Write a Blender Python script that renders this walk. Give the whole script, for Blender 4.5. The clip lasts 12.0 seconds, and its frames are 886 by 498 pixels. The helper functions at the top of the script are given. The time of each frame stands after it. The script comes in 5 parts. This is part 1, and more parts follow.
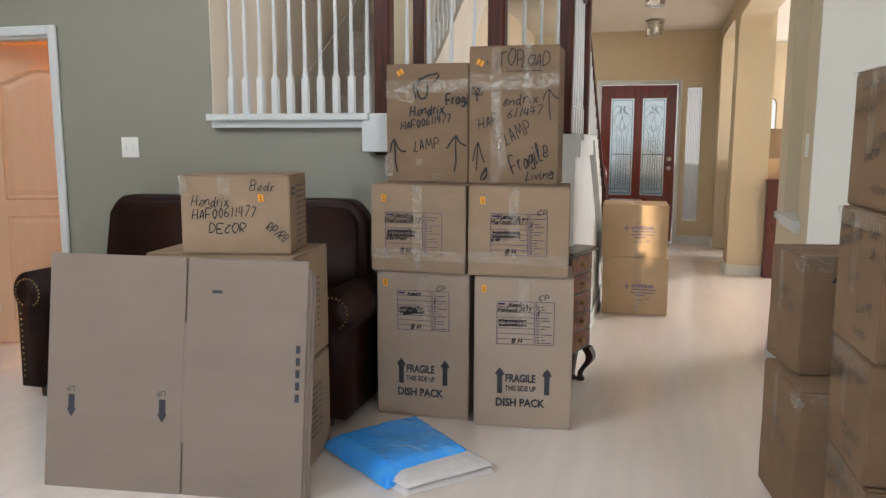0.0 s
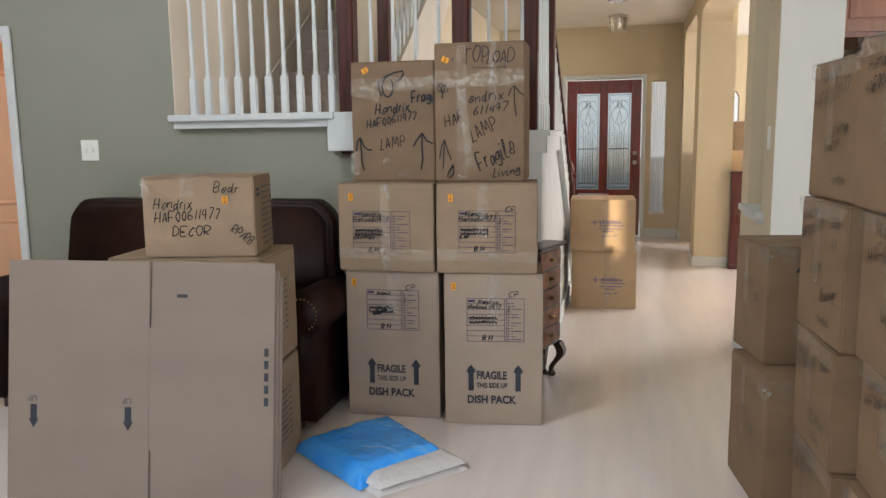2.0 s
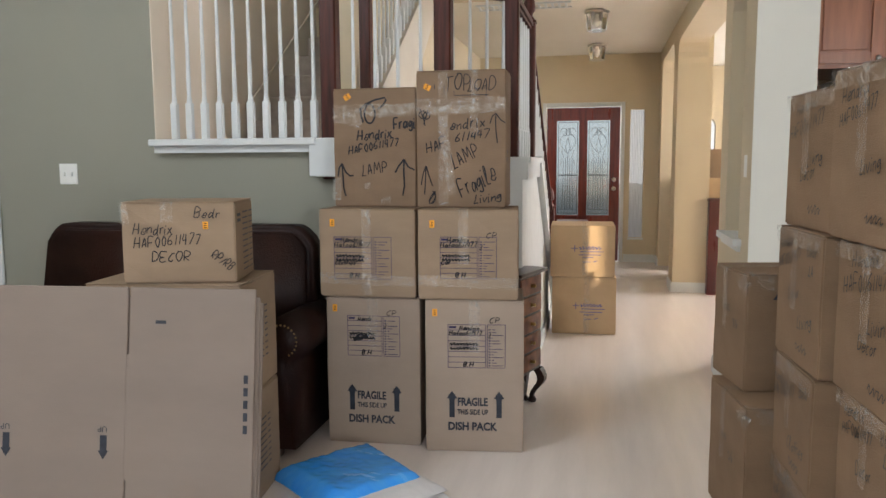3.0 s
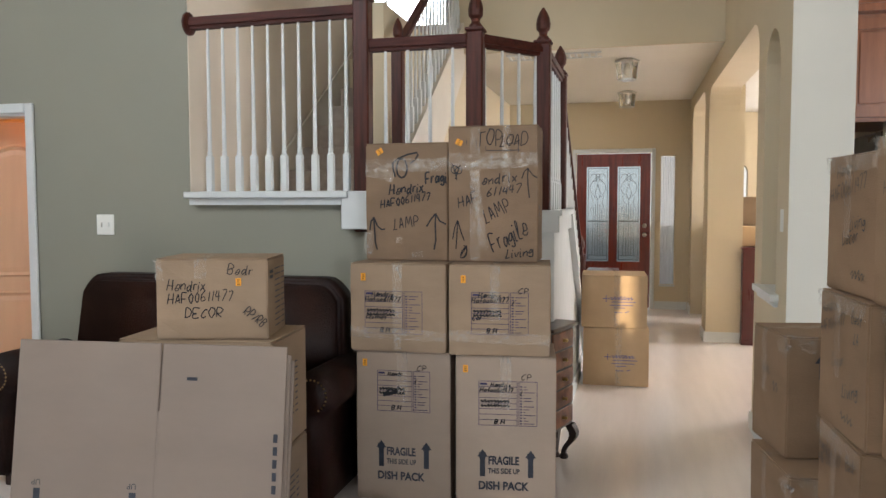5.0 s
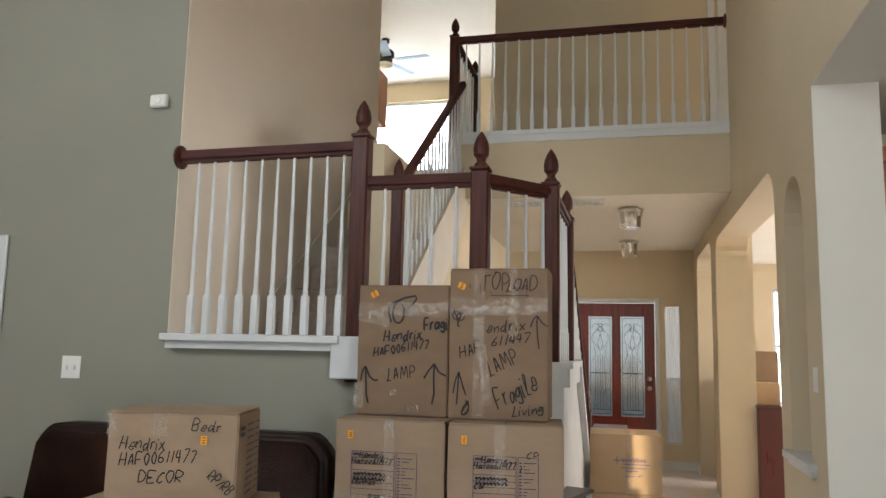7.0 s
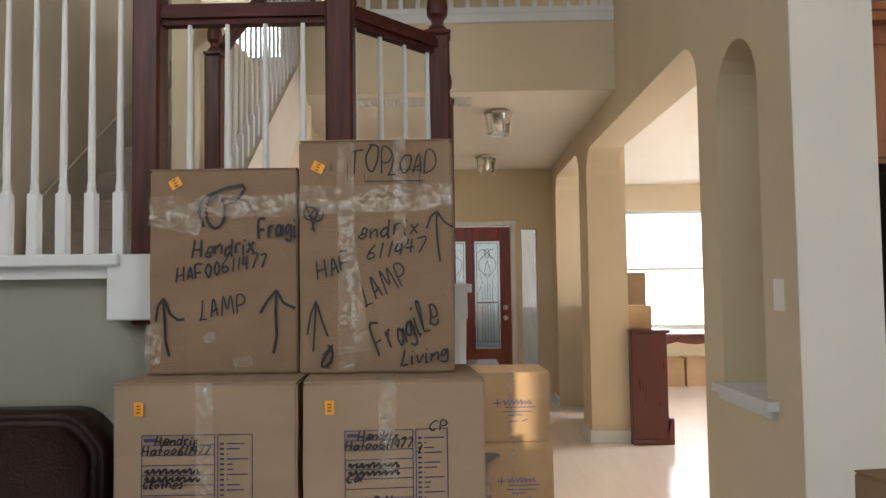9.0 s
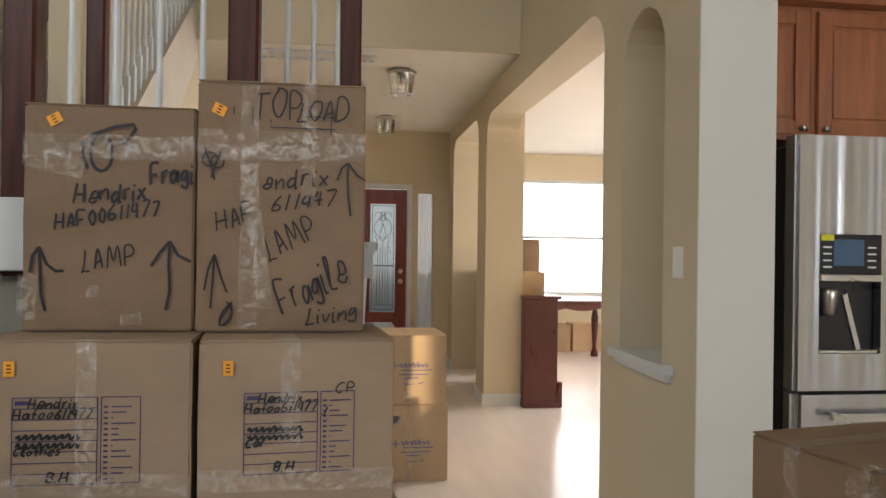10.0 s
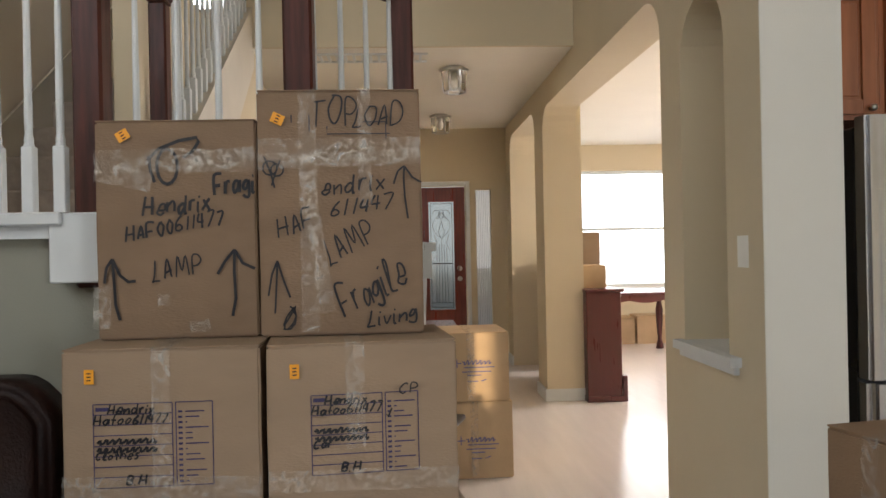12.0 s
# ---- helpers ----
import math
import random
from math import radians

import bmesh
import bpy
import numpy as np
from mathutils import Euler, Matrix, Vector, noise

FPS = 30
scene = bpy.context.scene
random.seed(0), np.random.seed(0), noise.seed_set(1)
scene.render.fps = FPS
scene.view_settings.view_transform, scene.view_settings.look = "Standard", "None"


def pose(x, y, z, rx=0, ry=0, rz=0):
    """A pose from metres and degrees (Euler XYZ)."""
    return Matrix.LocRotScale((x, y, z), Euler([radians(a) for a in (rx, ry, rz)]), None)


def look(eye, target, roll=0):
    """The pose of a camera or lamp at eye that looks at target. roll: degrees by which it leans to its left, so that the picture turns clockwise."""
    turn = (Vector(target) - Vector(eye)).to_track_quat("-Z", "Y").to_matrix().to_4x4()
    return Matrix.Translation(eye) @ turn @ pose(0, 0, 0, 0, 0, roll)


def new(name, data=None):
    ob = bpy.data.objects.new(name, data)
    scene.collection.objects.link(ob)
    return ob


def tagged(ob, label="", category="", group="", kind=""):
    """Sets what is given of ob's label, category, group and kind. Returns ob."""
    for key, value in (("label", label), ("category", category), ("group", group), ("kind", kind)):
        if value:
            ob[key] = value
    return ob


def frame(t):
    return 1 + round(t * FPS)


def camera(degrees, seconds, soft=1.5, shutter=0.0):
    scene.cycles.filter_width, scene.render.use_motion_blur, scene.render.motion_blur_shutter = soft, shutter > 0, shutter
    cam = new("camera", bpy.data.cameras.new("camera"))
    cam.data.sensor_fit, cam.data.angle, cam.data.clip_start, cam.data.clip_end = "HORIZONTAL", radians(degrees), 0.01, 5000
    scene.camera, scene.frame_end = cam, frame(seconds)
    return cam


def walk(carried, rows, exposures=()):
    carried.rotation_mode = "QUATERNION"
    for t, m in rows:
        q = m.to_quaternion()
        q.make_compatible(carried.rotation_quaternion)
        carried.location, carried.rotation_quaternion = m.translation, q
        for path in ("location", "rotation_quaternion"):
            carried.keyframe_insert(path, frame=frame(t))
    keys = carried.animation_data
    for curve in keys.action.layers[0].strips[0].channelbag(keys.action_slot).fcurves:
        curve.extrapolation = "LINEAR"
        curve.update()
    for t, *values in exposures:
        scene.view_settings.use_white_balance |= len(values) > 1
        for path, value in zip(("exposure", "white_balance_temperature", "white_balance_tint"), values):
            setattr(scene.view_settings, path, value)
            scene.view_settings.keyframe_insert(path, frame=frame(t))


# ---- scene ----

PATH = [
    (0, (0.436, 0.104, 1.32), (-0.093, 2.012, 1.04), 0.2),
    (0.5, (0.439, 0.122, 1.323), (-0.053, 2.039, 1.033), 0.2),
    (1, (0.441, 0.115, 1.325), (-0.015, 2.04, 1.029), -0.0),
    (1.5, (0.45, 0.133, 1.323), (0.039, 2.067, 1.024), -0.1),
    (2, (0.441, 0.12, 1.321), (-0.013, 2.047, 1.034), -0.7),
    (2.5, (0.444, 0.116, 1.323), (-0.027, 2.042, 1.062), -0.8),
    (3, (0.436, 0.116, 1.329), (0.032, 2.062, 1.105), -0.3),
    (5, (0.416, 0.135, 1.393), (-0.061, 2.074, 1.275), -0.1),
    (5.5, (0.402, 0.154, 1.41), (-0.114, 2.086, 1.397), -0.4),
    (6, (0.429, 0.144, 1.445), (-0.177, 2.045, 1.577), 0.7),
    (6.5, (0.444, 0.22, 1.44), (-0.216, 2.094, 1.666), 2.5),
    (7, (0.318, 0.445, 1.405), (-0.148, 2.372, 1.669), 1.2),
    (9, (0.007, 1.562, 1.35), (-0.023, 3.56, 1.45), -0.8),
    (9.5, (-0.021, 1.66, 1.331), (0.095, 3.655, 1.398), 1.2),
    (10, (-0.044, 1.653, 1.331), (0.211, 3.637, 1.339), 0.8),
    (10.5, (-0.051, 1.643, 1.334), (0.227, 3.624, 1.339), -0.2),
    (11, (-0.055, 1.638, 1.345), (0.153, 3.627, 1.381), -0.6),
    (11.5, (-0.045, 1.635, 1.339), (0.101, 3.63, 1.357), -1.1),
    (12, (-0.041, 1.645, 1.34), (0.059, 3.643, 1.338), -1.2),
]
cam = camera(60.4, 12.0, soft=1.5)
walk(cam, [(t, look(e, g, r)) for t, e, g, r in PATH],
     exposures=[(0, 0.15, 6200, 12), (5.5, 0.11, 6200, 12), (6.3, -0.04, 6300, 12), (7.0, -0.08, 6350, 12), (9.0, -0.18, 6500, 13), (12.0, -0.24, 6500, 13)])

# ---------------------------------------------------------------- light
W = bpy.data.worlds.new("World")
scene.world = W
W.use_nodes = True
wn = W.node_tree.nodes
sky = wn.new("ShaderNodeTexSky")
sky.sky_type = "NISHITA"
sky.sun_disc = False
sky.sun_elevation = radians(9)
sky.sun_rotation = radians(161)
wn["Background"].inputs["Strength"].default_value = 0.15
W.node_tree.links.new(sky.outputs[0], wn["Background"].inputs[0])


def lamp(name, kind, m, energy, color=(1, 1, 1), size=1.0, size_y=None, angle=None, radius=None):
    d = bpy.data.lights.new(name, kind)
    d.energy, d.color = energy, color
    if kind == "AREA":
        d.size = size
        if size_y:
            d.shape, d.size_y = "RECTANGLE", size_y
    if angle:
        d.angle = radians(angle)
    if radius:
        d.shadow_soft_size = radius
    o = new(name, d)
    o.matrix_world = m
    return o


lamp("sun", "SUN", look((3.3, -9.4, 1.55), (0, 0, 0)), 4.0, (1.0, 0.80, 0.52), angle=0.6)
SKYC = (0.90, 0.96, 1.0)
# two fills for daylight assumed from behind the camera, sources unseen
lamp("back_fill_light", "AREA", look((-0.5, -3.35, 1.7), (-0.5, 3, 1.5)), 6, SKYC, 3.0, 2.2)
lamp("back_upper_fill_light", "AREA", look((-0.5, -3.35, 4.25), (0.3, 3.5, 0.0)), 82, SKYC, 3.0, 1.5)
# fill added high on the left to brighten floor and arch wall
lamp("left_fill_light", "AREA", look((-3.90, -0.1, 4.15), (1.1, 3.2, 0.0)), 220, SKYC, 3.0, 1.6)
lamp("dining_window_light", "AREA", look((3.19, 12.33, 1.56), (3.19, 3, 1.56)), 34, SKYC, 1.62, 1.64)
# hidden fill before the solid east wall, added to brighten the hall floor
lamp("dining_side_fill_light", "AREA", look((6.1, 8.4, 1.85), (0.6, 6.2, 0.0)), 470, (1.0, 0.97, 0.94), 2.4, 1.8)
lamp("loft_window_light", "AREA", look((-3.3, 12.33, 4.7), (-3.3, 3, 4.7)), 210, SKYC, 1.8, 1.6)
# unseen kitchen fill, added to lift the pillar end and refrigerator
lamp("kitchen_fill_light", "AREA", look((3.3, -3.36, 1.5), (2.2, 3, 1.3)), 235, SKYC, 1.6, 1.8)
lamp("side_room_bulb", "POINT", pose(-2.75, 4.9, 2.3), 75, (1.0, 0.36, 0.10), radius=0.12)


# ---------------------------------------------------------------- materials
def lin(c):
    return tuple(((v / 255 + 0.055) / 1.055) ** 2.4 if v > 10 else v / 3294 for v in c)


def mat(name, base, rough=0.6, metal=0.0, var=0.12, scale=6.0, bump=0.0, bscale=80.0, second=None, stretch=(1, 1, 1),
        coat=0.0, spec=0.5, emit=None, rvar=0.1, piece=0.0, bdist=0.01):
    m = bpy.data.materials.new(name)
    m.use_nodes = True
    N, L = m.node_tree.nodes, m.node_tree.links
    b = N["Principled BSDF"]
    b.inputs["Metallic"].default_value = metal
    b.inputs["Specular IOR Level"].default_value = spec
    b.inputs["Coat Weight"].default_value = coat
    tc = N.new("ShaderNodeTexCoord")
    mp = N.new("ShaderNodeMapping")
    mp.inputs["Scale"].default_value = stretch
    L.new(tc.outputs["Object"], mp.inputs[0])
    n1 = N.new("ShaderNodeTexNoise")
    n1.inputs["Scale"].default_value, n1.inputs["Detail"].default_value = scale, 5
    n2 = N.new("ShaderNodeTexNoise")
    n2.inputs["Scale"].default_value, n2.inputs["Detail"].default_value = scale * 7.3, 4
    L.new(mp.outputs[0], n1.inputs[0])
    L.new(mp.outputs[0], n2.inputs[0])
    mx = N.new("ShaderNodeMix")
    mx.data_type = "RGBA"
    ad = N.new("ShaderNodeMath")
    ad.operation = "MULTIPLY_ADD"
    ad.inputs[1].default_value = 0.35
    L.new(n2.outputs[0], ad.inputs[0])
    ml = N.new("ShaderNodeMath")
    ml.operation = "MULTIPLY_ADD"
    ml.inputs[1].default_value, ml.inputs[2].default_value = 1.9, -0.62
    L.new(n1.outputs[0], ml.inputs[0])
    L.new(ml.outputs[0], ad.inputs[2])
    L.new(ad.outputs[0], mx.inputs[0])
    d = second or tuple(max(0, c * (1 - 2 * var)) for c in base)
    mx.inputs[6].default_value = (*[min(1, c * (1 + var * 0.6)) for c in base], 1)
    mx.inputs[7].default_value = (*d, 1)
    out = mx.outputs[2]
    if piece:
        oi = N.new("ShaderNodeObjectInfo")
        hs = N.new("ShaderNodeHueSaturation")
        mr = N.new("ShaderNodeMapRange")
        mr.inputs[3].default_value, mr.inputs[4].default_value = 1 - piece, 1 + piece
        L.new(oi.outputs["Random"], mr.inputs[0])
        L.new(mr.outputs[0], hs.inputs["Value"])
        L.new(out, hs.inputs["Color"])
        out = hs.outputs[0]
    L.new(out, b.inputs["Base Color"])
    rr = N.new("ShaderNodeMapRange")
    rr.inputs[3].default_value, rr.inputs[4].default_value = max(0.02, rough - rvar), min(1, rough + rvar)
    L.new(n1.outputs[0], rr.inputs[0])
    L.new(rr.outputs[0], b.inputs["Roughness"])
    if bump:
        n3 = N.new("ShaderNodeTexNoise")
        n3.inputs["Scale"].default_value, n3.inputs["Detail"].default_value = bscale, 3
        L.new(mp.outputs[0], n3.inputs[0])
        bp = N.new("ShaderNodeBump")
        bp.inputs["Strength"].default_value, bp.inputs["Distance"].default_value = bump, bdist
        L.new(n3.outputs[0], bp.inputs["Height"])
        L.new(bp.outputs[0], b.inputs["Normal"])
    if emit:
        b.inputs["Emission Color"].default_value = (*emit[:3], 1)
        b.inputs["Emission Strength"].default_value = emit[3]
    return m


def glass(name, color=(1, 1, 1), rough=0.0, transmit=True, alpha=None):
    m = bpy.data.materials.new(name)
    m.use_nodes = True
    N, L = m.node_tree.nodes, m.node_tree.links
    b = N["Principled BSDF"]
    b.inputs["Base Color"].default_value = (*color, 1)
    b.inputs["Roughness"].default_value = rough
    if transmit:
        b.inputs["Transmission Weight"].default_value = 1.0
        b.inputs["IOR"].default_value = 1.45
    if alpha is not None:
        b.inputs["Alpha"].default_value = alpha
    return m


def tape_material():
    """Clear tape: mostly see-through, with creases, and pale alpha patches for trapped air and painted-in glare."""
    m = bpy.data.materials.new("packing_tape")
    m.use_nodes = True
    N, L = m.node_tree.nodes, m.node_tree.links
    b = N["Principled BSDF"]
    b.inputs["Base Color"].default_value = (0.80, 0.76, 0.68, 1)
    b.inputs["Roughness"].default_value = 0.16
    b.inputs["Specular IOR Level"].default_value = 0.9
    tc, n1, n2 = N.new("ShaderNodeTexCoord"), N.new("ShaderNodeTexNoise"), N.new("ShaderNodeTexNoise")
    n1.inputs["Scale"].default_value, n1.inputs["Detail"].default_value, n1.inputs["Distortion"].default_value = 22, 3, 2.5
    n2.inputs["Scale"].default_value, n2.inputs["Detail"].default_value, n2.inputs["Distortion"].default_value = 55, 3, 2.0
    L.new(tc.outputs["Object"], n1.inputs[0])
    L.new(tc.outputs["Object"], n2.inputs[0])
    r = N.new("ShaderNodeMapRange")
    r.inputs[1].default_value, r.inputs[2].default_value, r.inputs[3].default_value, r.inputs[4].default_value = 0.46, 0.74, 0.05, 0.46
    L.new(n1.outputs[0], r.inputs[0])
    L.new(r.outputs[0], b.inputs["Alpha"])
    bp = N.new("ShaderNodeBump")
    bp.inputs["Strength"].default_value, bp.inputs["Distance"].default_value = 0.6, 0.010
    L.new(n2.outputs[0], bp.inputs["Height"])
    L.new(bp.outputs[0], b.inputs["Normal"])
    return m


M_SAGE = mat("sage_paint", (0.265, 0.26, 0.212), 0.75, var=0.03, scale=1.2, bump=0.12, bscale=160)
M_BEIGE = mat("beige_paint", (0.60, 0.51, 0.355), 0.75, var=0.03, scale=1.2, bump=0.12, bscale=160)
# lighter copy of the beige: the stairwell's brightness put into the colour
M_LITBEIGE = mat("lit_beige_paint", (0.76, 0.67, 0.56), 0.75, var=0.03, scale=1.2, bump=0.12, bscale=160)
# wall colour paled in place of light falling on the pillar end
M_LITEND = mat("lit_end_colour", (0.65, 0.63, 0.56), 0.75, var=0.03, scale=1.2, bump=0.12, bscale=160)
M_SKIRT = mat("pale_beige_gloss_paint", (0.60, 0.55, 0.47), 0.5, var=0.03, scale=4)
M_CEIL = mat("ceiling_paint", (0.74, 0.70, 0.62), 0.85, var=0.02, scale=1.5, bump=0.2, bscale=120)
M_TRIM = mat("white_trim_paint", (0.64, 0.665, 0.665), 0.4, var=0.03, scale=8)
M_FLOOR = mat("pale_laminate", (0.84, 0.76, 0.71), 0.20, var=0.05, scale=2.0, bump=0.02, bscale=40, stretch=(6, 0.6, 1), rvar=0.05, coat=0.35)
M_FLOOR.node_tree.nodes["Principled BSDF"].inputs["Coat Roughness"].default_value = 0.20
M_CARPET = mat("stair_carpet", (0.46, 0.39, 0.33), 0.95, var=0.12, scale=20, bump=0.6, bscale=300)
M_WOOD = mat("cherry_stained_wood", (0.082, 0.019, 0.011), 0.42, var=0.35, scale=5, stretch=(9, 9, 0.8), bump=0.05, bscale=60, spec=0.3)
M_RAIL = mat("cherry_stained_rail", (0.075, 0.016, 0.010), 0.55, var=0.35, scale=5, stretch=(1, 9, 9), spec=0.25)
M_DOORWOOD = mat("mahogany_door", (0.20, 0.030, 0.018), 0.3, var=0.25, scale=4, stretch=(8, 8, 0.7), coat=0.4)
M_DRESSER = mat("mahogany_furniture", (0.082, 0.008, 0.009), 0.30, var=0.08, scale=4, stretch=(6, 6, 0.8), coat=0.2)
M_DARKWOOD = mat("dark_ebonised_wood", (0.03, 0.012, 0.009), 0.35, var=0.3, scale=5, coat=0.1)
M_INLAY = mat("marquetry_inlay", (0.20, 0.065, 0.02), 0.4, var=0.5, scale=14, coat=0.05, spec=0.3, second=(0.05, 0.012, 0.006))
M_CARD = mat("cardboard", (0.32, 0.23, 0.155), 0.8, var=0.07, scale=3.0, bump=0.10, bscale=90, stretch=(1, 1, 2.5), piece=0.05, spec=0.2)
M_CARDGREY = mat("pale_cardboard", (0.36, 0.28, 0.22), 0.8, var=0.05, scale=2.5, bump=0.08, bscale=90, stretch=(1, 1, 2.5), piece=0.04, spec=0.2)
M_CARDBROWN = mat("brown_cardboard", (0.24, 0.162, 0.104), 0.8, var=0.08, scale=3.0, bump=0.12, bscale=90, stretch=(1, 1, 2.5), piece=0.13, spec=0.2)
M_CARDFLAT = mat("greyish_new_cardboard", (0.255, 0.204, 0.17), 0.8, var=0.05, scale=2.0, bump=0.08, bscale=90, stretch=(1, 1, 2.5), piece=0.04, spec=0.2)
M_CARDWARM = mat("warm_cardboard", (0.27, 0.178, 0.11), 0.8, var=0.08, scale=3.0, bump=0.12, bscale=90, stretch=(1, 1, 2.5), piece=0.06, spec=0.2)
M_CARDORANGE = mat("tan_cardboard", (0.57, 0.40, 0.235), 0.75, var=0.08, scale=3.0, bump=0.08, bscale=90, piece=0.05)
M_INK = mat("marker_ink", (0.012, 0.012, 0.016), 0.5, var=0.2)
M_PRINT = mat("printed_ink", (0.03, 0.035, 0.05), 0.6, var=0.2, scale=30)
M_PURPLE = mat("violet_print", (0.045, 0.035, 0.11), 0.6, var=0.1, scale=30)
M_BLUEPRINT = mat("blue_print", (0.13, 0.13, 0.30), 0.6, var=0.1, scale=30)
M_STICKER = mat("orange_sticker", (0.85, 0.36, 0.02), 0.5, var=0.08, scale=20)
M_LEATHER = mat("dark_brown_leather", (0.022, 0.0072, 0.0045), 0.46, var=0.35, scale=5, bump=0.25, bscale=120, rvar=0.12, spec=0.2)
M_BRASS = mat("aged_brass", (0.45, 0.30, 0.12), 0.35, metal=1.0)
M_NICKEL = mat("satin_nickel", (0.6, 0.58, 0.54), 0.3, metal=1.0, var=0.05)
M_STEEL = mat("brushed_steel", (0.56, 0.56, 0.58), 0.22, metal=1.0, var=0.02, scale=1.2, stretch=(5, 1, 0.10), rvar=0.03, bump=0.9, bscale=0.8, bdist=0.035)
M_BLACK = mat("black_plastic", (0.012, 0.012, 0.014), 0.3, var=0.2)
M_CAB = mat("maple_cabinet", (0.44, 0.155, 0.06), 0.38, var=0.15, scale=4, stretch=(7, 7, 0.7), coat=0.2)
# white door tinted peach: the side room's warm light put into the colour
M_DOORWHITE = mat("warm_lit_door_paint", (0.60, 0.37, 0.22), 0.45, var=0.03, scale=4, bump=0.05, bscale=100, stretch=(6, 6, 0.7))
M_PLATE = mat("white_plastic", (0.80, 0.80, 0.76), 0.35, var=0.03)
# lighter second blue paints the highlight streaks along the folds
M_BLUE = mat("blue_plastic_film", (0.02, 0.27, 0.88), 0.24, var=0.2, scale=5, bump=0.35, bscale=9, rvar=0.10, second=(0.10, 0.42, 0.92), stretch=(1, 3.5, 1), coat=0.3)
M_FOAM = mat("white_padding", (0.70, 0.67, 0.66), 0.8, var=0.07, scale=8, bump=0.3, bscale=40)
M_GLASS = glass("clear_glass")
M_LEADED = glass("textured_leaded_glass", (0.50, 0.56, 0.58), 0.16)
M_TAPE = tape_material()
M_LOWGLOW = mat("frosted_lamp_glass", (0.8, 0.75, 0.65), 0.2, spec=0.6)
M_BLADE = mat("pale_blue_fan_blade", (0.32, 0.40, 0.48), 0.9, var=0.08, spec=0.05)
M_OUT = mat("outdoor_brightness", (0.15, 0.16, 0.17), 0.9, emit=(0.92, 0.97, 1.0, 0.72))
M_ASPHALT = mat("concrete_drive", (0.35, 0.34, 0.32), 0.9, var=0.1, scale=1.0)
M_GRASS = mat("pale_yard", (0.42, 0.43, 0.40), 0.95, var=0.3, scale=2.0)
M_LEAD = mat("lead_came", (0.06, 0.06, 0.065), 0.45, metal=0.3)


# ---------------------------------------------------------------- mesh helpers
def box(bm, x0, y0, z0, x1, y1, z1, bev=0.0, seg=1):
    r = bmesh.ops.create_cube(bm, size=1.0)
    vs = r["verts"]
    for v in vs:
        v.co = Vector(((x0 + x1) / 2 + v.co.x * (x1 - x0), (y0 + y1) / 2 + v.co.y * (y1 - y0), (z0 + z1) / 2 + v.co.z * (z1 - z0)))
    if bev:
        es = list({e for v in vs for e in v.link_edges})
        bmesh.ops.bevel(bm, geom=es, offset=bev, segments=seg, affect="EDGES", profile=0.5)
    return vs


def lathe(bm, profile, n=12, m=Matrix.Identity(4)):
    """Turn a profile of (radius, z) round the z axis."""
    rings = []
    for r, z in profile:
        rings.append([bm.verts.new(m @ Vector((r * math.cos(2 * math.pi * i / n), r * math.sin(2 * math.pi * i / n), z))) for i in range(n)])
    for a, b in zip(rings, rings[1:]):
        for i in range(n):
            bm.faces.new((a[i], a[(i + 1) % n], b[(i + 1) % n], b[i]))
    bm.faces.new(rings[0][::-1])
    bm.faces.new(rings[-1])


def prism(bm, pts, axis, a, b):
    """A flat outline extruded from a to b along an axis. pts: (y, z) for x, (x, z) for y, (x, y) for z."""
    def put(p, w):
        return Vector({"x": (w, p[0], p[1]), "y": (p[0], w, p[1]), "z": (p[0], p[1], w)}[axis])
    A = [bm.verts.new(put(p, a)) for p in pts]
    B = [bm.verts.new(put(p, b)) for p in pts]
    n = len(pts)
    fs = [bm.faces.new(A), bm.faces.new(B[::-1])]
    for i in range(n):
        fs.append(bm.faces.new((A[i], B[i], B[(i + 1) % n], A[(i + 1) % n])))
    bmesh.ops.recalc_face_normals(bm, faces=fs)


def bar(bm, p, q, w, h, up=Vector((0, 0, 1))):
    """A square bar from p to q."""
    p, q = Vector(p), Vector(q)
    d = (q - p).normalized()
    s = d.cross(up)
    s = s.normalized() if s.length > 1e-4 else Vector((1, 0, 0))
    u = s.cross(d)
    c = [(-1, -1), (1, -1), (1, 1), (-1, 1)]
    A = [bm.verts.new(p + s * w / 2 * i + u * h / 2 * j) for i, j in c]
    B = [bm.verts.new(q + s * w / 2 * i + u * h / 2 * j) for i, j in c]
    fs = [bm.faces.new(A[::-1]), bm.faces.new(B)]
    for i in range(4):
        fs.append(bm.faces.new((A[i], A[(i + 1) % 4], B[(i + 1) % 4], B[i])))
    bmesh.ops.recalc_face_normals(bm, faces=fs)


def arc(cx, cy, r, a0, a1, n=8):
    return [(cx + r * math.cos(radians(a0 + (a1 - a0) * i / n)), cy + r * math.sin(radians(a0 + (a1 - a0) * i / n))) for i in range(n + 1)]


def mesh_of(name, bm, material, smooth=False):
    me = bpy.data.meshes.new(name)
    bm.to_mesh(me)
    bm.free()
    me.materials.append(material)
    if smooth:
        for p in me.polygons:
            p.use_smooth = True
    return me


def part(name, bm, material, parent, label="", smooth=False):
    o = new(name, mesh_of(name, bm, material, smooth))
    o.parent = parent
    if label:
        o["label"] = label
    return o


def thing(name, m, label, category, group=""):
    o = new(name)
    o.matrix_world = m
    o.empty_display_size = 0.1
    return tagged(o, label, category, group)


def solid(name, bm, material, label="", category="", kind="structure", smooth=False):
    return tagged(new(name, mesh_of(name, bm, material, smooth)), label, category, "", kind)


def B():
    return bmesh.new()


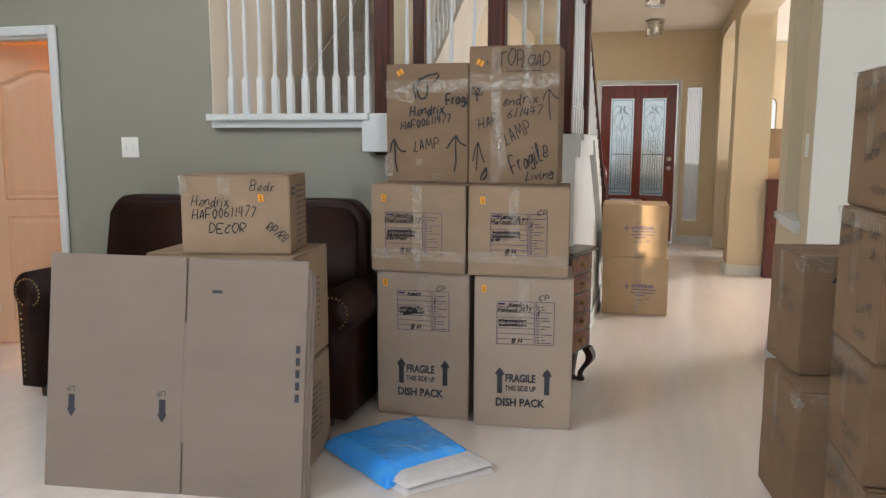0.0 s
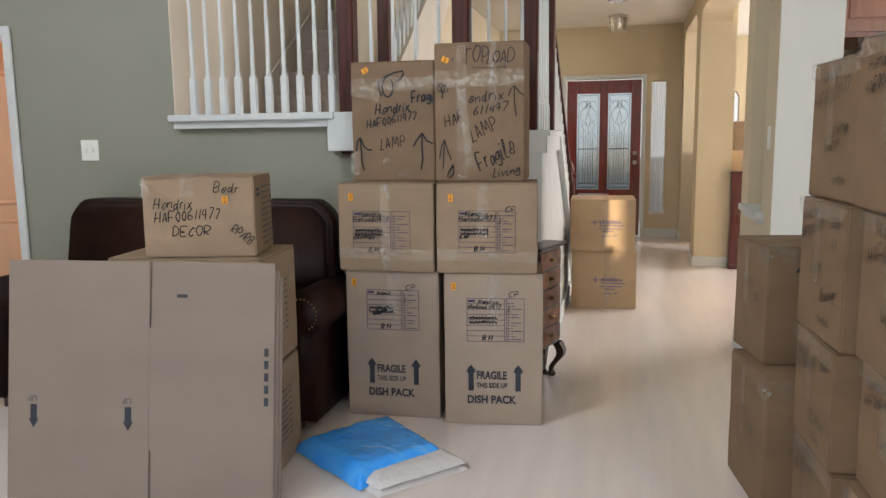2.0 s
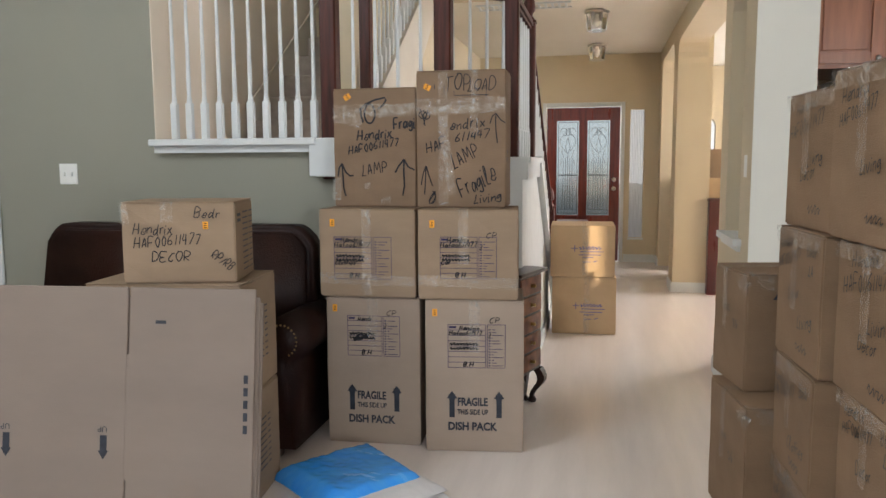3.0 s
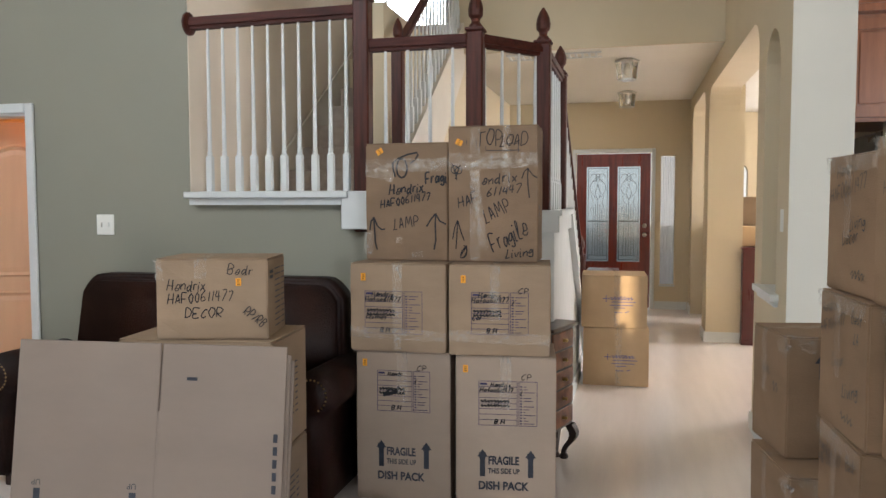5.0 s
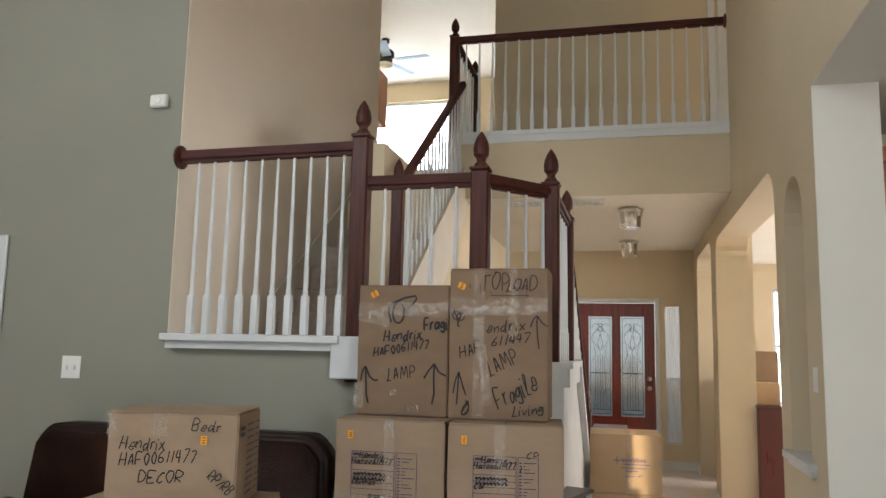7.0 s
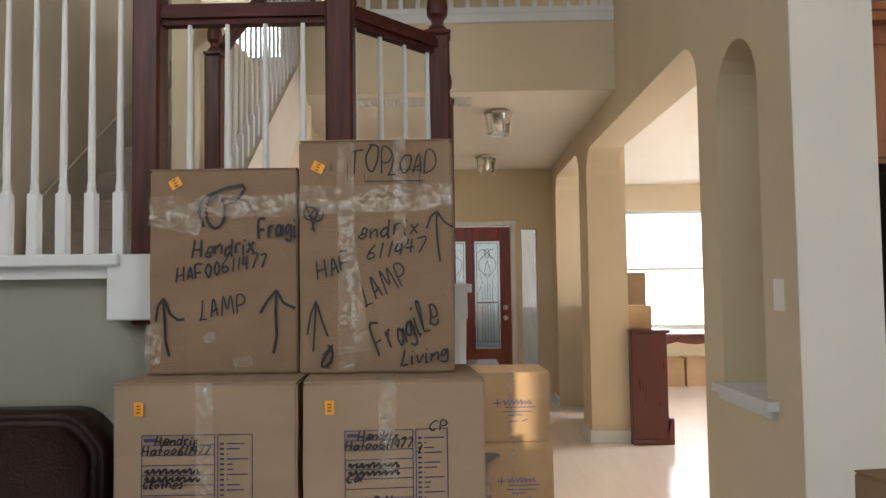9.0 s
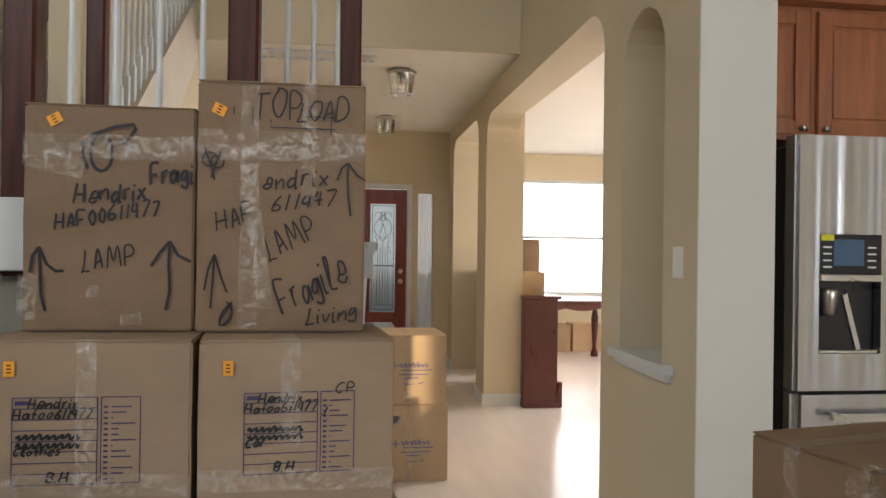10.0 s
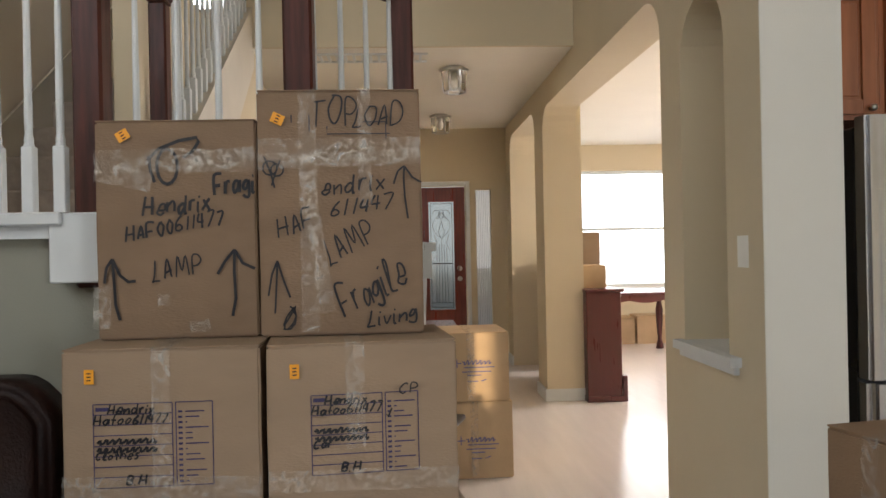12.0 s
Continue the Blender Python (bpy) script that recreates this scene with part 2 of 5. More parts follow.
def one(name, dims, material, parent, label="", bev=0.0, seg=1):
    bm = B()
    box(bm, *dims, bev=bev, seg=seg)
    return part(name, bm, material, parent, label, smooth=False)


# ---------------------------------------------------------------- the shell
WY, WX = 3.86, 1.165      # sage wall with the stair opening; wall with the arches
bm = B(); box(bm, -6, -4, -0.2, 6.5, 12.4, 0.0)
solid("floor", bm, M_FLOOR, "pale glossy laminate floor", "floor")

bm = B()
# sage wall with a doorway and a stair opening above 1.42
prism(bm, [(-5.2, 0), (-3.68, 0), (-3.68, 1.92), (-2.97, 1.92), (-2.97, 0), (-0.33, 0), (-0.33, 1.25), (-0.93, 1.25), (-0.93, 1.40), (-1.925, 1.40), (-1.925, 5.82), (-5.2, 5.82)], "y", WY, WY + 0.12)
solid("wall_sage", bm, M_SAGE, "sage green painted wall under the stair", "wall")
bm = B()
prism(bm, [(-0.33, WY), (0.02, 4.24), (0.02, 5.05), (-0.08, 5.05), (-0.08, 4.28), (-0.39, WY + 0.1)], "z", 0, 1.25)
prism(bm, [(5.05, 0), (6.95, 0), (6.95, 0.05), (5.05, 1.36)], "x", -0.08, 0.02)
solid("wall_stair_side", bm, M_TRIM, "white painted wall closing the stair side", "wall")
bm = B()
prism(bm, [(WY + 0.004, 1.41), (7.0, 1.41), (7.0, 5.82), (WY + 0.004, 5.82)], "x", -2.06, -1.919)
solid("wall_stairwell", bm, M_LITBEIGE, "stairwell wall, beige lightened to carry the light on it", "wall")

# arch wall: two arches, a niche, and a kitchen opening
def arch_pts(y0, y1, zt, r):
    return [(y0, 0)] + arc(y0 + r, zt - r, r, 180, 90, 6) + arc(y1 - r, zt - r, r, 90, 0, 6) + [(y1, 0)]
bm = B()
KIT = [(-3.5, 0), (-3.2, 0), (-3.2, 2.665), (4.155, 2.665), (4.155, 0)]
FAR = arch_pts(8.58, 10.2, 2.58, 0.2) + [(10.557, 0), (10.557, 2.74), (6.93, 2.74)]
prism(bm, KIT + [(4.44, 0), (4.44, 2.12)] + arc(4.665, 2.12, 0.225, 0, 180, 10)[::-1] + [(4.89, 2.12), (4.89, 0)] + arch_pts(5.14, 8.17, 2.52, 0.22) + FAR + [(6.93, 5.82), (-3.5, 5.82)], "x", WX, WX + 0.20)
box(bm, WX, 4.44, 0, WX + 0.20, 4.89, 0.88)
prism(bm, KIT + arch_pts(5.14, 8.17, 2.52, 0.22)[:-1] + [(8.17, 2.74), (6.93, 2.74), (6.93, 5.82), (-3.5, 5.82)], "x", WX + 0.20, WX + 0.285)
prism(bm, [(8.17, 2.74), (8.17, 0)] + FAR[:-1], "x", WX + 0.20, WX + 0.335)
solid("wall_arches", bm, M_BEIGE, "beige wall with rounded arches and a niche", "wall")
bm = B(); prism(bm, [(4.33, 0.886), (4.33, 0.922), (4.92, 0.922), (4.92, 0.886)], "x", WX - 0.045, WX - 0.002)
box(bm, WX - 0.022, 4.35, 0.856, WX - 0.002, 4.90, 0.8855)
box(bm, WX, 4.442, 0.886, WX + 0.198, 4.888, 0.922)
solid("niche_sill", bm, M_TRIM, "white moulded sill under the niche", "sill")

# end and soffit of the arch wall, paled to carry the light on them
bm = B(); box(bm, WX + 0.001, 4.150, 0, WX + 0.284, 4.1545, 2.664)
box(bm, WX + 0.001, -3.19, 2.6605, WX + 0.284, 4.1495, 2.6645)
solid("wall_pillar_end", bm, M_LITEND, "end and soffit of the arch wall, their bright light put into a pale colour", "wall")

# front wall with the entrance door and a sidelight
bm = B()
prism(bm, [(-2.0, 0), (-0.30, 0), (-0.30, 2.07), (0.68, 2.07), (0.68, 0), (0.80, 0), (0.80, 2.74), (-2.0, 2.74)], "y", 10.557, 10.70)
box(bm, 0.80, 10.557, 0, 0.98, 10.70, 0.32); box(bm, 0.80, 10.557, 2.02, 0.98, 10.70, 2.74)
box(bm, 0.98, 10.557, 0, WX + 0.31, 10.70, 2.74)
solid("wall_front", bm, M_BEIGE, "beige entrance wall", "wall")
bm = B(); prism(bm, [(5.05, 0.0), (10.557, 0.0), (10.557, 2.74), (5.05, 2.74)], "x", -1.3, -1.2)
solid("wall_hall_left", bm, M_BEIGE, "beige wall behind the lower stair", "wall")
bm = B(); box(bm, WX + 0.31, 10.557, 0, WX + 0.43, 12.2, 2.74)
box(bm, WX + 0.31, 12.2, 0, 6.2, 12.35, 0.74); box(bm, WX + 0.31, 12.2, 2.38, 6.2, 12.35, 2.74)
prism(bm, [(WX + 0.31, 0.74), (1.86, 0.74), (1.86, 1.86)] + arc(1.98, 1.86, 0.12, 180, 0, 10)[1:-1] + [(2.10, 1.86), (2.10, 0.74), (2.36, 0.74), (2.36, 2.38), (WX + 0.31, 2.38)], "y", 12.2, 12.35); box(bm, 4.0, 12.2, 0.74, 6.2, 12.35, 2.38)
solid("wall_dining_front", bm, M_BEIGE, "beige dining room wall round a wide window", "wall")
bm = B(); box(bm, 6.2, -3.5, 0, 6.32, 12.35, 2.74)
solid("wall_east", bm, M_BEIGE, "beige outer wall", "wall")
bm = B(); box(bm, WX + 0.31, 5.35, 0, 6.2, 5.47, 2.74)
solid("wall_kitchen", bm, M_BEIGE, "beige wall behind the refrigerator", "wall")
bm = B(); box(bm, WX + 0.31, -3.5, 2.74, 6.2, 12.35, 2.86)
solid("ceiling_kitchen_dining", bm, M_CEIL, "off-white flat ceiling", "ceiling")
bm = B(); box(bm, -1.2, 6.93, 2.74, WX, 10.557, 3.04)
solid("ceiling_hall", bm, M_CEIL, "warm white hall ceiling", "ceiling")
bm = B(); box(bm, -1.16, 6.90, 2.735, WX - 0.002, 6.929, 3.24)
solid("wall_soffit_face", bm, M_BEIGE, "beige face of the upper landing", "wall")
# upper storey
bm = B(); box(bm, -6, 7.2, 2.9, -1.2, 12.2, 3.04); box(bm, -1.2, 10.557, 2.9, WX + 0.31, 12.2, 3.04)
solid("floor_upper", bm, M_CARPET, "beige carpeted upper floor", "floor")
bm = B(); box(bm, -1.06, 8.4, 3.04, WX + 1.5, 8.52, 5.82)
solid("wall_upper_hall", bm, M_BEIGE, "beige upper hall wall", "wall")
bm = B(); box(bm, 1.17, 8.375, 3.04, 1.24, 8.399, 5.2, bev=0.005); box(bm, 1.27, 8.385, 3.04, 2.1, 8.399, 5.13, bev=0.003)
solid("trim_upper_door", bm, M_TRIM, "white door and casing in the upper hall", "door casing")
bm = B(); box(bm, -6, 12.2, 2.9, -4.2, 12.35, 5.82); box(bm, -2.4, 12.2, 2.9, 2.6, 12.35, 5.82); box(bm, -4.2, 12.2, 2.9, -2.4, 12.35, 3.9); box(bm, -4.2, 12.2, 5.5, -2.4, 12.35, 5.82)
solid("wall_loft_front", bm, M_BEIGE, "beige loft wall round a bright window", "wall")
bm = B(); box(bm, -6.12, 7.0, 2.9, -6, 12.35, 5.82); box(bm, -6, 6.86, 2.9, -2.05, 7.0, 5.82)
solid("wall_loft_side", bm, M_BEIGE, "beige loft side wall", "wall")
bm = B(); box(bm, -6.2, -4, 5.82, 6.4, 12.4, 5.94)
solid("ceiling_upper", bm, M_CEIL, "off-white high ceiling", "ceiling")
# great room back and left
# unseen wall; its small right-hand gap trims the sunbeam to the hall cartons
bm = B()
box(bm, -5.2, -3.5, 0, -2.0, -3.38, 5.82); box(bm, 1.0, -3.5, 0, 3.28, -3.38, 5.82); box(bm, 3.80, -3.5, 0, 6.2, -3.38, 5.82); box(bm, 3.28, -3.5, 0, 3.80, -3.38, 1.98); box(bm, 3.28, -3.5, 2.48, 3.80, -3.38, 5.82)
box(bm, -2.0, -3.5, 0, 1.0, -3.38, 0.5); box(bm, -2.0, -3.5, 2.9, 1.0, -3.38, 3.4); box(bm, -2.0, -3.5, 4.8, 1.0, -3.38, 5.82)
solid("wall_back", bm, M_SAGE, "unseen sage back wall with openings placed for the light", "wall")
bm = B(); prism(bm, [(-3.5, 0), (1.0, 0), (1.0, 2.55), (3.859, 2.55), (3.859, 3.3), (-3.5, 3.3)], "x", -3.95, -3.83); box(bm, -5.2, -3.38, 0, -5.08, 3.859, 2.7)
# out-of-view gap left in the wall for the added fill lamp
box(bm, -3.95, -3.5, 3.3, -3.83, -1.65, 5.82); box(bm, -3.95, 1.45, 3.3, -3.83, 3.859, 5.82); box(bm, -3.95, -1.65, 5.0, -3.83, 1.45, 5.82)
solid("wall_left", bm, M_BEIGE, "pale wall with a wide opening", "wall")
bm = B(); box(bm, -5.2, -3.5, 2.7, -3.95, 3.859, 2.8)
solid("ceiling_left", bm, M_CEIL, "off-white ceiling of the side space", "ceiling")
# board added behind the left fill lamp, never in view
bm = B(); box(bm, -3.945, -1.65, 3.3, -3.925, 1.45, 5.0)
solid("left_fill_board", bm, M_PLATE, "unseen white board added behind the left fill lamp", "window")
# boards added in the back openings to block the low sun
bm = B(); box(bm, -2.0, -3.49, 0.5, 1.0, -3.475, 2.9); box(bm, -2.0, -3.49, 3.4, 1.0, -3.475, 4.8)
solid("sun_block_boards", bm, M_PLATE, "unseen white boards added to keep the sun out of the back openings", "window")
# room behind the left door
bm = B(); box(bm, -5.2, 6.2, 0, -1.3, 6.32, 2.6); box(bm, -5.2, WY + 0.12, 0, -5.1, 6.2, 2.6); box(bm, -2.3, WY + 0.12, 0, -2.2, 6.2, 1.38); box(bm, -2.2, WY + .12, 1.3, -2.06, 6.2, 2.6)
solid("wall_side_room", bm, M_BEIGE, "warm lit side room wall", "wall")
bm = B(); box(bm, -5.2, WY + 0.12, 2.6, -2.06, 6.32, 2.7)
solid("ceiling_side_room", bm, M_CEIL, "warm white side room ceiling", "ceiling")

# ---------------------------------------------------------------- doors, windows, trim
def casing(name, x0, x1, zt, y, w=0.07, proud=0.022, label="white painted door casing"):
    bm = B()
    box(bm, x0 - w, y - proud, 0, x0, y - 0.001, zt + w, bev=0.006)
    box(bm, x1, y - proud, 0, x1 + w, y - 0.001, zt + w, bev=0.006)
    box(bm, x0 + 0.0005, y - proud, zt, x1 - 0.0005, y - 0.001, zt + w, bev=0.006)
    return solid(name, bm, M_TRIM, label, "door casing")


casing("trim_side_door", -3.68, -2.97, 1.92, WY, 0.055)
bm = B(); box(bm, -3.68, WY, 0, -3.665, WY + .12, 1.92); box(bm, -2.985, WY, 0, -2.97, WY + .12, 1.92); box(bm, -3.665, WY, 1.905, -2.985, WY + .12, 1.92)
solid("trim_side_door_jamb", bm, M_TRIM, "white door jamb", "door jamb")
casing("trim_front_door", -0.30, 0.68, 2.07, 10.557, 0.05)

# open panelled door in the side room
door = thing("door_1", pose(-3.655, WY + 0.14, 0.01, 0, 0, 27), "panelled door standing ajar, arched upper panel, warm lamplight put into its colour", "door")
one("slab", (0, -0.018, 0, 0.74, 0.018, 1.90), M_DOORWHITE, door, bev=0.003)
def panel_mould(z0, z1, arched, name="panel"):
    pts = [(0.11, z0), (0.63, z0), (0.63, z1)]
    if arched:
        pts = [(0.11, z0), (0.63, z0), (0.63, z1 - 0.05)] + [(0.63 - 0.52 * i / 12, z1 - 0.05 + 0.09 * math.sin(math.pi * i / 12) ** 1.5) for i in range(1, 12)] + [(0.11, z1 - 0.05)]
    else:
        pts.append((0.11, z1))
    bm = B()
    n = len(pts)
    cx, cz = 0.37, (z0 + z1) / 2
    rings = []
    for off, y in ((0.0, -0.0185), (0.012, -0.030), (0.03, -0.0195), (0.06, -0.026)):
        rings.append([bm.verts.new((cx + (p[0] - cx) * (1 - off / 0.26), y, cz + (p[1] - cz) * (1 - off / max(0.15, (z1 - z0) / 2)))) for p in pts])
    for a, b in zip(rings, rings[1:]):
        for i in range(n):
            bm.faces.new((a[i], a[(i + 1) % n], b[(i + 1) % n], b[i]))
    bm.faces.new(rings[-1])
    bmesh.ops.recalc_face_normals(bm, faces=bm.faces)
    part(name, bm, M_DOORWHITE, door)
panel_mould(0.93, 1.72, True); panel_mould(0.15, 0.84, False)
for z in (0.25, 0.98, 1.68):
    bm = B(); lathe(bm, [(0.009, z - 0.045), (0.009, z + 0.045)], 10, Matrix.Translation((-0.006, -0.022, 0)))
    box(bm, -0.03, -0.021, z - 0.04, 0.03, -0.0185, z + 0.04)
    part("hinge", bm, M_NICKEL, door, "satin nickel hinge")

# entrance door
fd = thing("door_2", pose(-0.29, 10.60, 0), "dark mahogany entrance door with two leaded glass lights", "door")
Wd, Hd = 0.96, 2.055
bm = B()
box(bm, 0, -0.022, 0.01, 0.13, 0.022, Hd, bev=0.003); box(bm, Wd - 0.13, -0.022, 0.01, Wd, 0.022, Hd, bev=0.003)
box(bm, 0.13, -0.022, Hd - 0.17, Wd - 0.13, 0.022, Hd); box(bm, 0.13, -0.022, 0.01, Wd - 0.13, 0.022, 0.62)
box(bm, 0.425, -0.022, 0.62, 0.535, 0.022, Hd - 0.17)
part("frame", bm, M_DOORWOOD, fd)
for x0, x1 in ((0.13, 0.425), (0.535, Wd - 0.13)):
    bm = B(); box(bm, x0, -0.004, 0.62, x1, 0.004, Hd - 0.17)
    g = part("pane", bm, M_LEADED, fd, "clear bevelled glass pane"); g.visible_shadow = False
    bm = B(); xm = (x0 + x1) / 2; zt = Hd - 0.17
    for x in (x0 + 0.022, x1 - 0.022):
        bar(bm, (x, -0.008, 0.64), (x, -0.008, zt - 0.02), 0.007, 0.006, Vector((0, 1, 0)))
    for z in (0.645, 0.70, zt - 0.022):
        bar(bm, (x0 + 0.02, -0.008, z), (x1 - 0.02, -0.008, z), 0.006, 0.007)
    for dx in (-0.07, -0.035, 0.0, 0.035, 0.07):
        bar(bm, (xm + dx, -0.008, 0.70), (xm + dx * 0.8, -0.008, 1.42 - abs(dx)), 0.006, 0.006, Vector((0, 1, 0)))
    def came(pts):
        for p, q in zip(pts, pts[1:]):
            bar(bm, (xm + p[0], -0.008, p[1]), (xm + q[0], -0.008, q[1]), 0.007, 0.006)
    came([(0.0, 1.44), (0.035, 1.53), (0.0, 1.66), (-0.035, 1.53), (0.0, 1.44)])
    for s_ in (-1, 1):
        came([(s_ * (0.02 + 0.085 * math.sin(a * 0.42)), 1.47 + 0.036 * a) for a in range(9)])
        came([(s_ * (0.055 + 0.045 * math.cos(a * 0.5)), 1.74 + 0.05 * math.sin(a * 0.5)) for a in range(11)])
        came([(s_ * 0.10, 1.30), (s_ * 0.055, 1.40), (s_ * 0.085, 1.50)])
    came([(0.03 * math.sin(a * 0.52), 1.74 + 0.055 * math.cos(a * 0.52)) for a in range(13)])
    bar(bm, (x0 + 0.02, -0.010, 1.16), (x1 - 0.02, -0.010, 1.16), 0.006, 0.012)
    part("leading", bm, M_LEAD, fd, "grey leaded glass pattern")
    one("bead", (x0, -0.028, 0.60, x1, -0.0225, 0.62), M_DOORWOOD, fd)
    one("raised_panel", (x0 + 0.02, -0.030, 0.2, x1 - 0.02, -0.0225, 0.50), M_DOORWOOD, fd, bev=0.006)
for z in (0.98, 1.10):
    bm = B(); lathe(bm, [(0.03, 0), (0.03, 0.008), (0.012, 0.012), (0.012, 0.03), (0.026, 0.04), (0.026, 0.055), (0.012, 0.062)], 14, pose(Wd - 0.07, -0.022, z, 90))
    part("knob" if z < 1 else "deadbolt", bm, M_NICKEL, fd, "round satin nickel knob", smooth=True)
# sidelight
sl = tagged(new("window_1"), "narrow sidelight with a sheer white curtain", "window", "", "structure")
one("window_frame", (0.79, 10.54, 0.30, 0.99, 10.556, 0.325), M_TRIM, sl)
g = one("pane", (0.80, 10.66, 0.32, 0.98, 10.668, 2.02), M_GLASS, sl); g.visible_shadow = False
M_SHEER = mat("sheer_curtain", (0.82, 0.86, 0.92), 0.8, var=0.05, scale=10, stretch=(8, 1, 0.4))
nt = M_SHEER.node_tree
nt.nodes["Principled BSDF"].inputs["Alpha"].default_value = 0.66
bm = B()
n = 40
A = [bm.verts.new((0.803 + 0.174 * i / n, 10.60 + 0.010 * math.sin(i * 1.3), 0.33)) for i in range(n + 1)]
C = [bm.verts.new((0.803 + 0.174 * i / n, 10.60 + 0.006 * math.sin(i * 1.3), 2.01)) for i in range(n + 1)]
for i in range(n):
    bm.faces.new((A[i], A[i + 1], C[i + 1], C[i]))
part("curtain", bm, M_SHEER, sl, "sheer white gathered curtain", smooth=True)

def window(name, x0, x1, z0, z1, y, label, mull=1, rail=True, inward=-1):
    w = tagged(new(name), label, "window", "", "structure")
    bm = B(); f = 0.045
    box(bm, x0, y, z0, x0 + f, y + 0.06, z1); box(bm, x1 - f, y, z0, x1, y + 0.06, z1)
    box(bm, x0 + f, y, z0, x1 - f, y + 0.06, z0 + f); box(bm, x0 + f, y, z1 - f, x1 - f, y + 0.06, z1)
    for k in range(1, mull + 1):
        xm = x0 + (x1 - x0) * k / (mull + 1)
        box(bm, xm - f / 2, y + 0.002, z0 + f, xm + f / 2, y + 0.058, z1 - f)
    part("window_frame", bm, M_TRIM, w)
    if rail:
        zm = (z0 + z1) / 2 + 0.0
        one("meeting_rail", (x0 + f, y + 0.004, zm - 0.02, x1 - f, y + 0.05, zm + 0.02), M_TRIM, w)
    g = one("pane", (x0 + f, y + 0.02, z0 + f, x1 - f, y + 0.026, z1 - f), M_GLASS, w)
    g.visible_shadow = False
    s = 0.09 if inward < 0 else 0
    one("window_sill", (x0 - 0.04, y - 0.17, z0 - 0.03, x1 + 0.04, y - 0.001, z0 - 0.001), M_TRIM, w)
    return w
window("window_2", 2.36, 4.0, 0.74, 2.38, 12.26, "bright wide dining room window", mull=0)
window("window_3", -4.2, -2.4, 3.9, 5.5, 12.26, "bright loft window", mull=0, rail=False)
# outdoors
bm = B(); box(bm, -300, 12.5, -0.5, 300, 300, -0.25)
solid("ground", bm, M_GRASS, "pale bright yard outside", "ground")
bm = B(); box(bm, -3, 11.0, -0.26, 2.5, 40, -0.2)
solid("pavement", bm, M_ASPHALT, "pale concrete path outside the entrance", "pavement")
# glowing board: daylight beyond the windows put in as emission
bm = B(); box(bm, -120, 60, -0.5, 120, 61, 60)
solid("backdrop", bm, M_OUT, "plain glowing backdrop in place of outdoor daylight", "backdrop")

# parked car beyond the entrance
M_SILVER = mat("silver_car_paint", (0.42, 0.43, 0.45), 0.3, metal=0.4, var=0.04, coat=0.6)
M_TAIL = mat("red_tail_light", (0.5, 0.01, 0.012), 0.25, coat=0.5)
M_TINT = mat("tinted_car_glass", (0.42, 0.44, 0.46), 0.12, coat=0.8)
M_TYRE = mat("tyre_rubber", (0.02, 0.02, 0.02), 0.85)
car = thing("parked_car", pose(0.1, 31.0, -0.2), "silver car parked on the drive outside", "car")
bm = B(); prism(bm, [(0, 0.28), (0.02, 0.86), (0.5, 0.93), (3.2, 0.93), (4.2, 0.80), (4.3, 0.3)], "x", -0.86, 0.86)
bmesh.ops.bevel(bm, geom=bm.edges[:], offset=0.06, segments=3, affect="EDGES"); part("body", bm, M_SILVER, car)
bm = B(); prism(bm, [(0.35, 0.92), (0.75, 1.40), (2.3, 1.42), (3.1, 0.92)], "x", -0.70, 0.70)
bmesh.ops.bevel(bm, geom=bm.edges[:], offset=0.05, segments=3, affect="EDGES"); part("cabin", bm, M_TINT, car, "grey tinted windows")
for x in (-0.76, 0.48):
    one("tail_light", (x, -0.012, 0.60, x + 0.28, 0.02, 0.80), M_TAIL, car, "red tail light", bev=0.01)
one("bumper", (-0.84, -0.05, 0.30, 0.84, 0.02, 0.46), M_SILVER, car, bev=0.02)
for x in (-0.86, 0.66):
    for y_ in (0.75, 3.45):
        bm = B(); lathe(bm, [(0.2, 0), (0.31, 0.01), (0.32, 0.03), (0.32, 0.17), (0.31, 0.19), (0.2, 0.2)], 20, pose(x, y_, 0.32, 0, 90, 0))
        part("wheel", bm, M_TYRE, car, "black tyre", smooth=True)
# baseboards
def baseboard(name, segs):
    bm = B()
    for p, q in segs:
        p, q = Vector((*p, 0)), Vector((*q, 0))
        bar(bm, p + Vector((0, 0, 0.045)), q + Vector((0, 0, 0.045)), 0.016, 0.09)
        bar(bm, p + Vector((0, 0, 0.097)), q + Vector((0, 0, 0.097)), 0.010, 0.014)
    solid(name, bm, M_TRIM, "white painted baseboard", "baseboard")
baseboard("baseboard", [((-2.86, WY - .009), (-0.34, WY - .009)), ((0.735, 10.547), (WX - .02, 10.547)), ((-1.19, 10.547), (-0.36, 10.547)),
    ((WX - .009, 4.13), (WX - .009, 5.14)), ((WX - .01, 4.138), (WX + .295, 4.138)), ((WX - .009, 8.16), (WX - .009, 8.59)), ((WX - .01, 8.161), (WX + .345, 8.161)),
    ((WX - .009, 10.19), (WX - .009, 10.54)), ((WX + .344, 8.16), (WX + .344, 8.59)), ((WX + .294, 4.13), (WX + .294, 5.14)), ((1.62, 12.19), (6.1, 12.19)), ((0.03, 5.06), (0.03, 6.9))])

# ---------------------------------------------------------------- stair
ZL1, ZL2, ZU = 1.27, 1.45, 3.04
st = tagged(new("staircase"), "carpeted half-turn stair with white painted skirts", "staircase", "", "structure")
bm = B(); prism(bm, [(-0.93, WY + 0.02), (-0.35, WY + 0.02), (0.0, 4.26), (0.0, 5.05), (-0.93, 5.05)], "z", 1.15, ZL1)
part("landing", bm, M_CARPET, st)
